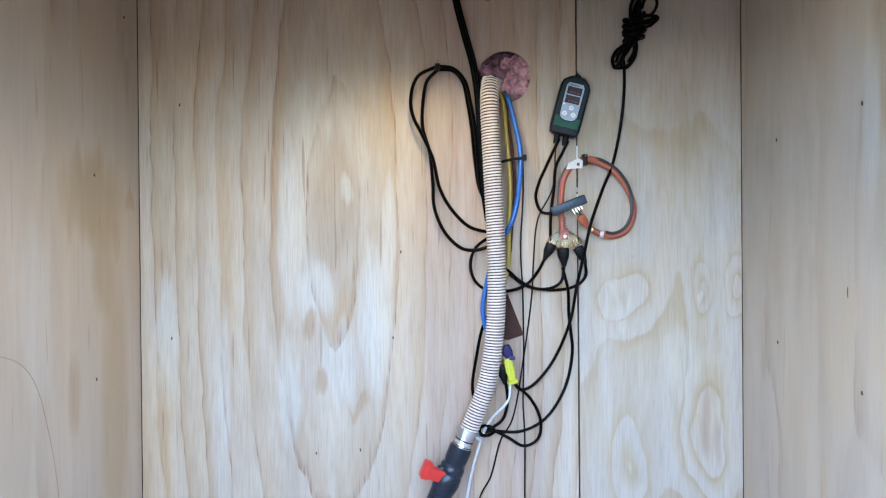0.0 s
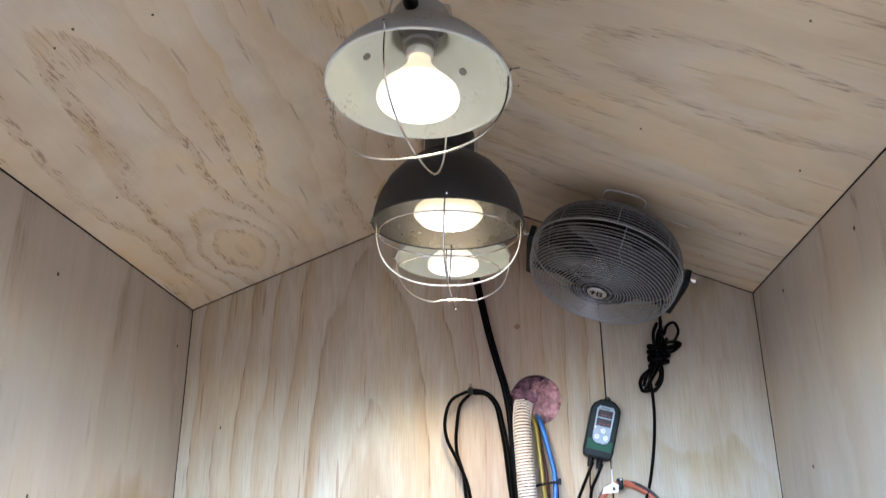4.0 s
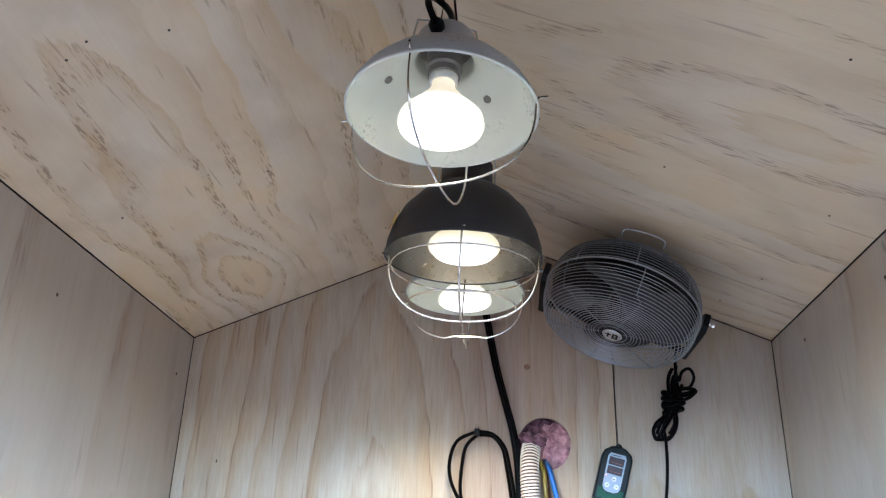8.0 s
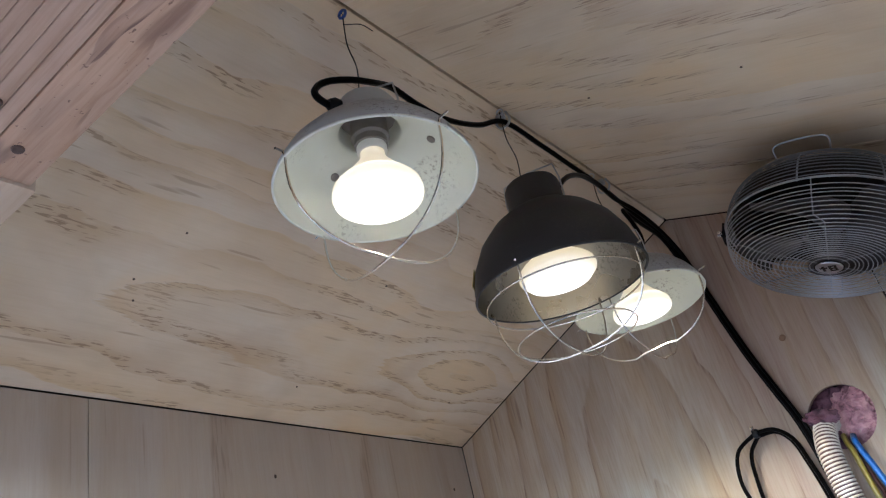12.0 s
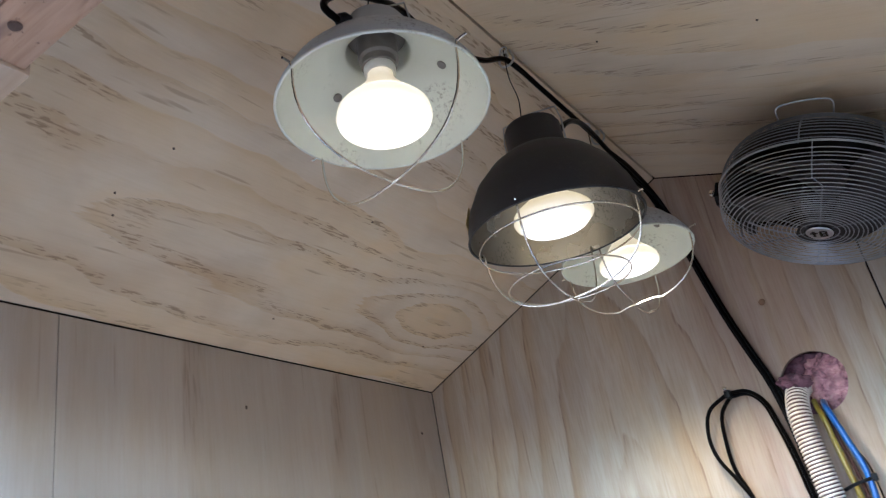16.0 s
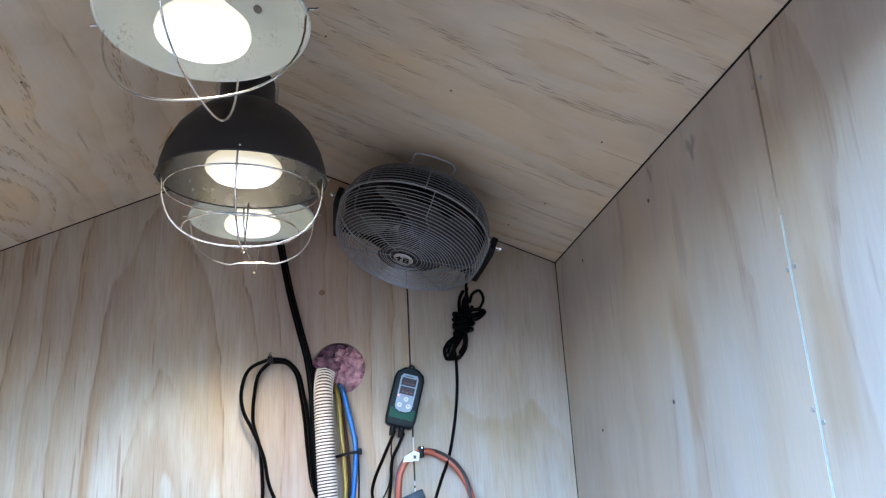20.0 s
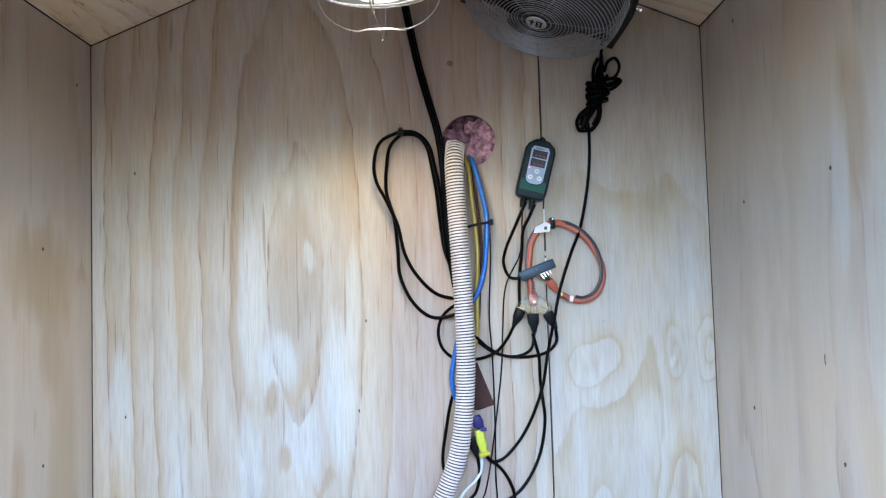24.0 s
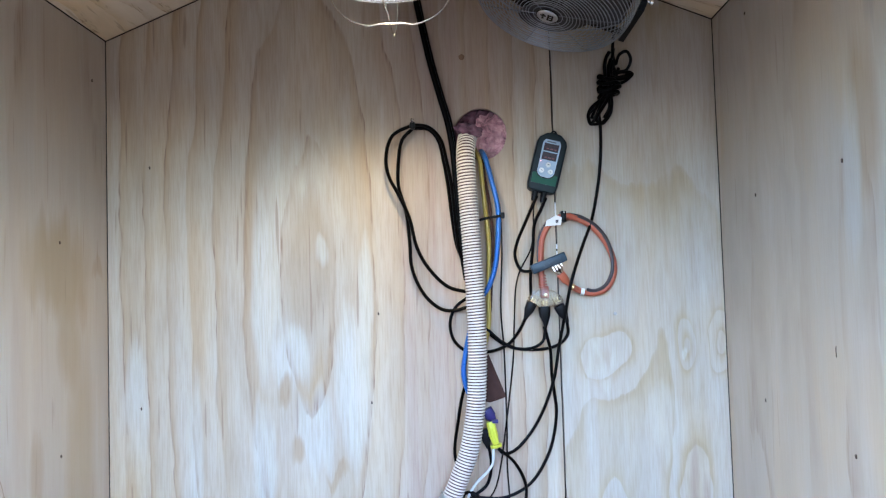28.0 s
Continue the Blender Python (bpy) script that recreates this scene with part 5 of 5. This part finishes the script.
for x in (-0.012, 0.008):
    part("strain_relief", lathe([(0, 0.004), (0.0075, 0.004), (0.0065, -0.010), (0.005, -0.022), (0, -0.022)], 16), M_BLACKPLASTIC, ctl, m=pose(x, -0.016, -0.066))
part("cord", tube([CT.inverted() @ Vector(p) for p in [(0.986, -0.018, 1.705), (0.974, -0.02, 1.680), (0.957, -0.02, 1.644), (0.938, -0.02, 1.601), (0.932, -0.022, 1.57), (0.945, -0.028, 1.538), (0.972, -0.032, 1.535)]], 0.0036), M_BLACK, ctl)
part("cord", tube([CT.inverted() @ Vector(p) for p in [(1.006, -0.018, 1.700), (0.993, -0.018, 1.672), (0.979, -0.016, 1.644), (0.974, -0.016, 1.596), (0.966, -0.016, 1.527), (0.965, -0.018, 1.47)]], 0.0036), M_BLACK, ctl)
conn = part("connector", boxed(-0.041, 0.041, -0.010, 0.010, -0.0108, 0.0108, 0.0035), M_CONNECT, ctl, "slate blue inline socket", m=CT.inverted() @ Matrix.Translation((1.005, -0.036, 1.552)) @ Matrix.Rotation(radians(-21), 4, "Y"))
for k in range(5):
    part("ridge", boxed(-0.012 + k * 0.009, -0.0095 + k * 0.009, -0.0108, -0.0095, -0.0085, 0.002, 0.0004), M_CONNECT, conn, smooth=False)

# ---- orange extension cord with a clear triple socket ----
oc = thing("extension_cord", "orange extension cord hung in a ring on a nail", "extension cord")
part("cord", tube([(1.072, -0.020, 1.651), (1.055, -0.024, 1.656), (1.036, -0.024, 1.655), (1.012, -0.024, 1.640), (0.995, -0.024, 1.611), (0.990, -0.024, 1.58), (0.989, -0.022, 1.55), (0.991, -0.020, 1.505), (0.994, -0.020, 1.488)], 0.0068, 12), M_ORANGE, oc)
part("cord", tube([(1.030, -0.017, 1.651), (1.050, -0.016, 1.655), (1.075, -0.016, 1.650), (1.11, -0.018, 1.628), (1.137, -0.018, 1.593), (1.151, -0.018, 1.556), (1.151, -0.018, 1.524), (1.134, -0.020, 1.493), (1.106, -0.022, 1.482), (1.079, -0.024, 1.486), (1.055, -0.026, 1.499)], 0.0068, 12), M_ORANGE, oc)
part("second_core", tube([(1.052, -0.020, 1.661), (1.079, -0.021, 1.655), (1.114, -0.023, 1.633), (1.139, -0.025, 1.597), (1.1475, -0.026, 1.558), (1.1455, -0.026, 1.527), (1.130, -0.026, 1.499), (1.106, -0.027, 1.488), (1.088, -0.028, 1.491)], 0.0040), M_TWIN, oc, "dark twin strand")
part("second_core", tube([(1.024, -0.022, 1.656), (1.006, -0.024, 1.643), (0.9885, -0.024, 1.613), (0.9835, -0.024, 1.58), (0.983, -0.022, 1.55)], 0.0032), M_TWIN, oc, "dark twin strand")
for x, z, ang, sleeve, what in ((1.079, 1.486, 0.2, M_TAG, "white marker sleeve"), (1.056, 1.498, 0.55, M_BRASS, "brass crimp ring")):
    part("sleeve_tag", lathe([(0.0074, -0.004), (0.0080, -0.004), (0.0080, 0.004), (0.0074, 0.004), (0.0074, -0.004)], 20), sleeve, oc, what, m=Matrix.Translation((x, -0.025, z)) @ Matrix.Rotation(radians(-90) + ang, 4, "Y"))
plug(oc, (1.052, -0.027, 1.500), (1.030, -0.032, 1.528), 0.0075, 0.0095, M_ORANGE, "plug_grip", "orange plug grip")
plug(oc, (1.034, -0.032, 1.522), (1.018, -0.034, 1.552), 0.0090, 0.0115, M_CLEAR, "plug_shell", "clear plug shell")
for k in range(4):
    part("pin", boxed(-0.0013, 0.0013, -0.004, 0.004, -0.010, 0.010, 0.0006), M_SILVER, oc, smooth=False, m=Matrix.Translation((1.013 + k * 0.0055, -0.040, 1.541 + 0.0035 * k)) @ Matrix.Rotation(radians(-32), 4, "Y"))
SOCK = Matrix.Translation((0.995, -0.020, 1.472))
fan_shape = [(-0.041, -0.004), (-0.026, -0.014), (-0.012, -0.018), (0.0, -0.0195), (0.012, -0.018), (0.026, -0.015), (0.041, -0.004), (0.036, 0.007), (0.021, 0.017), (0.012, 0.023), (-0.012, 0.023), (-0.022, 0.017), (-0.036, 0.006)]
bm = slab(fan_shape, None, 0.024, upright((1, 0, 0), (0, 0, 1), (0, 0.012, 0)))
bmesh.ops.bevel(bm, geom=[e2 for e2 in bm.edges if abs(e2.verts[0].co.y - e2.verts[1].co.y) < 1e-5 and abs(abs(e2.verts[0].co.y) - 0.012) < 1e-4], offset=0.003, segments=2, affect="EDGES", profile=0.6)
sock = part("socket_shell", bm, M_CLEAR, oc, "clear amber triple socket shell", smooth=50, m=SOCK)
part("core", boxed(-0.010, 0.010, -0.006, 0.006, 0.002, 0.030, 0.004), M_ORANGE, sock, "orange moulded core")
part("screw", lathe([(0, 0.0016), (0.0030, 0.0014), (0.0036, 0), (0, 0)], 16), M_BRASS, sock, m=pose(0.001, -0.0126, 0.010, 90))
for dx, dz, ang in ((-0.027, -0.004, 0.45), (0.0, -0.010, 0.0), (0.027, -0.004, -0.45)):
    for sx in (-0.0085, 0.0085):
        part("outlet_rib", boxed(sx - 0.0012, sx + 0.0012, -0.0135, -0.0115, -0.007, 0.010, 0.0005), M_CLEAR, sock, m=Matrix.Translation((dx, 0, dz)) @ Matrix.Rotation(ang, 4, "Y"))
    for sx in (-0.0035, 0.0035):
        part("contact", boxed(sx - 0.0010, sx + 0.0010, -0.004, 0.004, -0.005, 0.008, 0.0004), M_BRASS, sock, m=Matrix.Translation((dx, 0, dz)) @ Matrix.Rotation(ang, 4, "Y"))
for k in range(5):
    part("strain_ring", lathe([(0.0070, -0.0018), (0.0098 - 0.0004 * k, -0.0014), (0.0098 - 0.0004 * k, 0.0014), (0.0070, 0.0018)], 20), M_ORANGE, sock, m=Matrix.Translation((-0.003, 0, 0.027 + 0.0065 * k)))
hook = thing("nail", "nail with black strap holding the orange cord", "nail")
part("shank", tube([(1.043, 0.004, 1.661), (1.043, -0.02, 1.662), (1.043, -0.038, 1.664)], 0.0022, 8, 2), M_SILVER, hook)
part("tie_strap", boxed(1.036, 1.049, -0.034, -0.004, 1.643, 1.668, 0.004), M_BLACKPLASTIC, hook)
tag = thing("paper_tag", "white printed tag on the orange cord", "tag")
part("card", slab([(-0.018, -0.009), (0.018, -0.007), (0.020, 0.010), (0.008, 0.016), (-0.014, 0.004)], None, 0.0008, upright((1, 0, 0), (0, 0, 1), (1.018, -0.0335, 1.643))), M_TAG, tag, smooth=False)
part("print", boxed(1.024, 1.030, -0.0352, -0.0346, 1.641, 1.648), M_INK, tag, smooth=False)
for z in (1.668, 1.59, 1.575, 1.56):
    part("packing", boxed(SEAM_BACK - 0.0016, SEAM_BACK + 0.0016, -0.001, 0.004, z - (0.022 if z > 1.65 else 0.005), z + (0.022 if z > 1.65 else 0.005)), M_TAG, back_b, "white packing in the joint", False)

# ---- drum fan ----
fo = Vector((1.022, -0.2397, 2.1060))
fz = Vector((-0.326, -0.185, -0.927)).normalized()
fx = Vector((0.943, 0.0, -0.333))
fx = (fx - fz * fx.dot(fz)).normalized()
FM = Matrix((fx, fz.cross(fx), fz)).transposed().to_4x4()
FM.translation = fo
fan = thing("drum_fan", "grey metal drum fan with wire guard under the ceiling", "fan", m=FM)
FR = 0.164


def guard_line(start, stop, depth, power, count):
    """Radius and height of evenly spaced rings over a rounded guard."""
    fine = [(r, depth * max(0.0, 1 - (r / FR) ** power) ** 0.5) for r in [start + (stop - start) * (k / 400) ** 0.5 for k in range(401)]]
    run = [0.0]
    for (r0, z0), (r1, z1) in zip(fine, fine[1:]):
        run.append(run[-1] + math.hypot(r1 - r0, z1 - z0))
    out, k = [], 0
    for n in range(count):
        want = run[-1] * n / (count - 1)
        while k < len(run) - 2 and run[k + 1] < want:
            k += 1
        out.append(fine[k + 1 if n else 0])
    return out


front = guard_line(0.030, FR, 0.075, 13.0, 28)
for r, z in front[:-1]:
    part("front_ring", hoop(r, 0.00092, z, 60, 5), M_FANWIRE, fan)
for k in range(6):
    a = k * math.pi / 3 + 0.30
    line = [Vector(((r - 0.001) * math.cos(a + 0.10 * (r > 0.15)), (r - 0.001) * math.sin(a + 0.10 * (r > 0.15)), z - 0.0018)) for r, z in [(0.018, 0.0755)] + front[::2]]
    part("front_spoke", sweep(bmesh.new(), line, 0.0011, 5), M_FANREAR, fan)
part("rim_band", hoop(FR + 0.001, 0.0019, 0.0, 72, 6), M_FANWIRE, fan)
badge = part("badge", lathe([(0, 0.003), (0.0195, 0.003), (0.0215, 0.001), (0.0215, -0.002), (0, -0.002)], 40), M_GALV, fan, "round silver badge", m=Matrix.Translation((0, 0, 0.0765)))
for x0, x1, y0, y1 in ((-0.0125, -0.0075, -0.009, 0.011), (-0.017, -0.003, 0.002, 0.006), (0.0, 0.0045, -0.010, 0.011), (0.0, 0.013, -0.0015, 0.0015), (0.010, 0.0145, -0.009, 0.010), (0.0, 0.014, -0.011, -0.0075), (0.0, 0.012, 0.0075, 0.011)):
    part("emblem", boxed(x0 * 0.85, x1 * 0.85, y0 * 0.85, y1 * 0.85, 0.0028, 0.0038), M_BRACKET, badge, smooth=False)
part("badge_edge", hoop(0.0226, 0.0016, 0.0, 40, 6), M_BRACKET, badge)
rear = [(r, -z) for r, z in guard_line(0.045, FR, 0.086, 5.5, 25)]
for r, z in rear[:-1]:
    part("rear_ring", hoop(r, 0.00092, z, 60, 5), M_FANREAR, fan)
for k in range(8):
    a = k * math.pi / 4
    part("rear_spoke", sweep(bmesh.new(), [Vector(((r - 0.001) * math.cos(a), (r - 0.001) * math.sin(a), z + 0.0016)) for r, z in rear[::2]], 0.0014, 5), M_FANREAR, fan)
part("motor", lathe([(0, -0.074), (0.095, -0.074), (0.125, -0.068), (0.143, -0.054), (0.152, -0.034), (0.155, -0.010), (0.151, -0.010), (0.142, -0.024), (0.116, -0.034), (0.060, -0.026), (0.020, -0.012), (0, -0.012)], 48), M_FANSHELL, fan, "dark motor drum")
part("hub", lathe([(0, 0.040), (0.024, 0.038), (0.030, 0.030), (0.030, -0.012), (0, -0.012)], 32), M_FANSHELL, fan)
for k in range(4):
    bm = bmesh.new()
    grid = []
    for i in range(11):
        q = i / 10
        r = 0.026 + 0.122 * q
        half = 0.66 + 0.06 * math.sin(math.pi * q) - 0.20 * max(0.0, q - 0.75) ** 2 * 16
        grid.append([bm.verts.new((r * math.cos(a), r * math.sin(a), 0.020 - 0.024 * u * (1 - 0.35 * q) - 0.010 * u * u))
                     for u in [j / 4 - 1 for j in range(9)] for a in [half * u + 0.30 * q]])
    for a, b in zip(grid, grid[1:]):
        for j in range(8):
            bm.faces.new((a[j], a[j + 1], b[j + 1], b[j]))
    bmesh.ops.solidify(bm, geom=list(bm.faces), thickness=0.0012)
    part("blade", bm, M_BLADE, fan, m=Matrix.Rotation(k * math.pi / 2 + 1.5, 4, "Z"))
part("handle", tube([(-0.042, 0.122, -0.072), (-0.044, 0.138, -0.084), (-0.038, 0.142, -0.089), (0.038, 0.142, -0.089), (0.044, 0.138, -0.084), (0.042, 0.122, -0.072)], 0.0013, 6), M_FANWIRE, fan, "wire carrying handle")
inv = FM.inverted()
bracket = part("bracket", sweep(bmesh.new(), [inv @ Vector(p) for p in [(0.868, -0.03, 2.184), (1.03, -0.022, 2.13), (1.19, -0.03, 2.066)]], 0.008, 4), M_BRACKET, fan, "black mounting bracket")
for sx, (bx, bz) in ((-1, (0.866, 2.184)), (1, (1.194, 2.068))):
    bm = bmesh.new()
    dirv = Vector((0.94, 0, -0.33))
    up = Vector((0.33, 0, 0.94))
    pts = [(-0.245, 0.016), (-0.235, 0.020), (-0.02, 0.014), (-0.008, 0.010), (-0.008, -0.016), (-0.02, -0.02), (-0.235, -0.024), (-0.25, -0.012)]
    rows = []
    for s in (-0.006, 0.006):
        rows.append([bm.verts.new(inv @ (Vector((bx, y, bz)) + up * h + dirv * s)) for y, h in pts])
    bm.faces.new(rows[0]), bm.faces.new(rows[1])
    for j in range(len(pts)):
        i = (j + 1) % len(pts)
        bm.faces.new((rows[0][j], rows[0][i], rows[1][i], rows[1][j]))
    part("bracket_arm", bm, M_BRACKET, fan, "black flat bracket arm", False)
    part("bolt", lathe([(0, -0.014), (0.0055, -0.014), (0.0055, 0.002), (0.0035, 0.003), (0.0035, 0.012), (0.0065, 0.013), (0.0065, 0.019), (0, 0.020)], 14), M_SILVER, fan,
         "shiny bolt", m=inv @ Matrix.Translation(Vector((bx, -0.231, bz))) @ (dirv * sx).to_track_quat("Z", "Y").to_matrix().to_4x4())
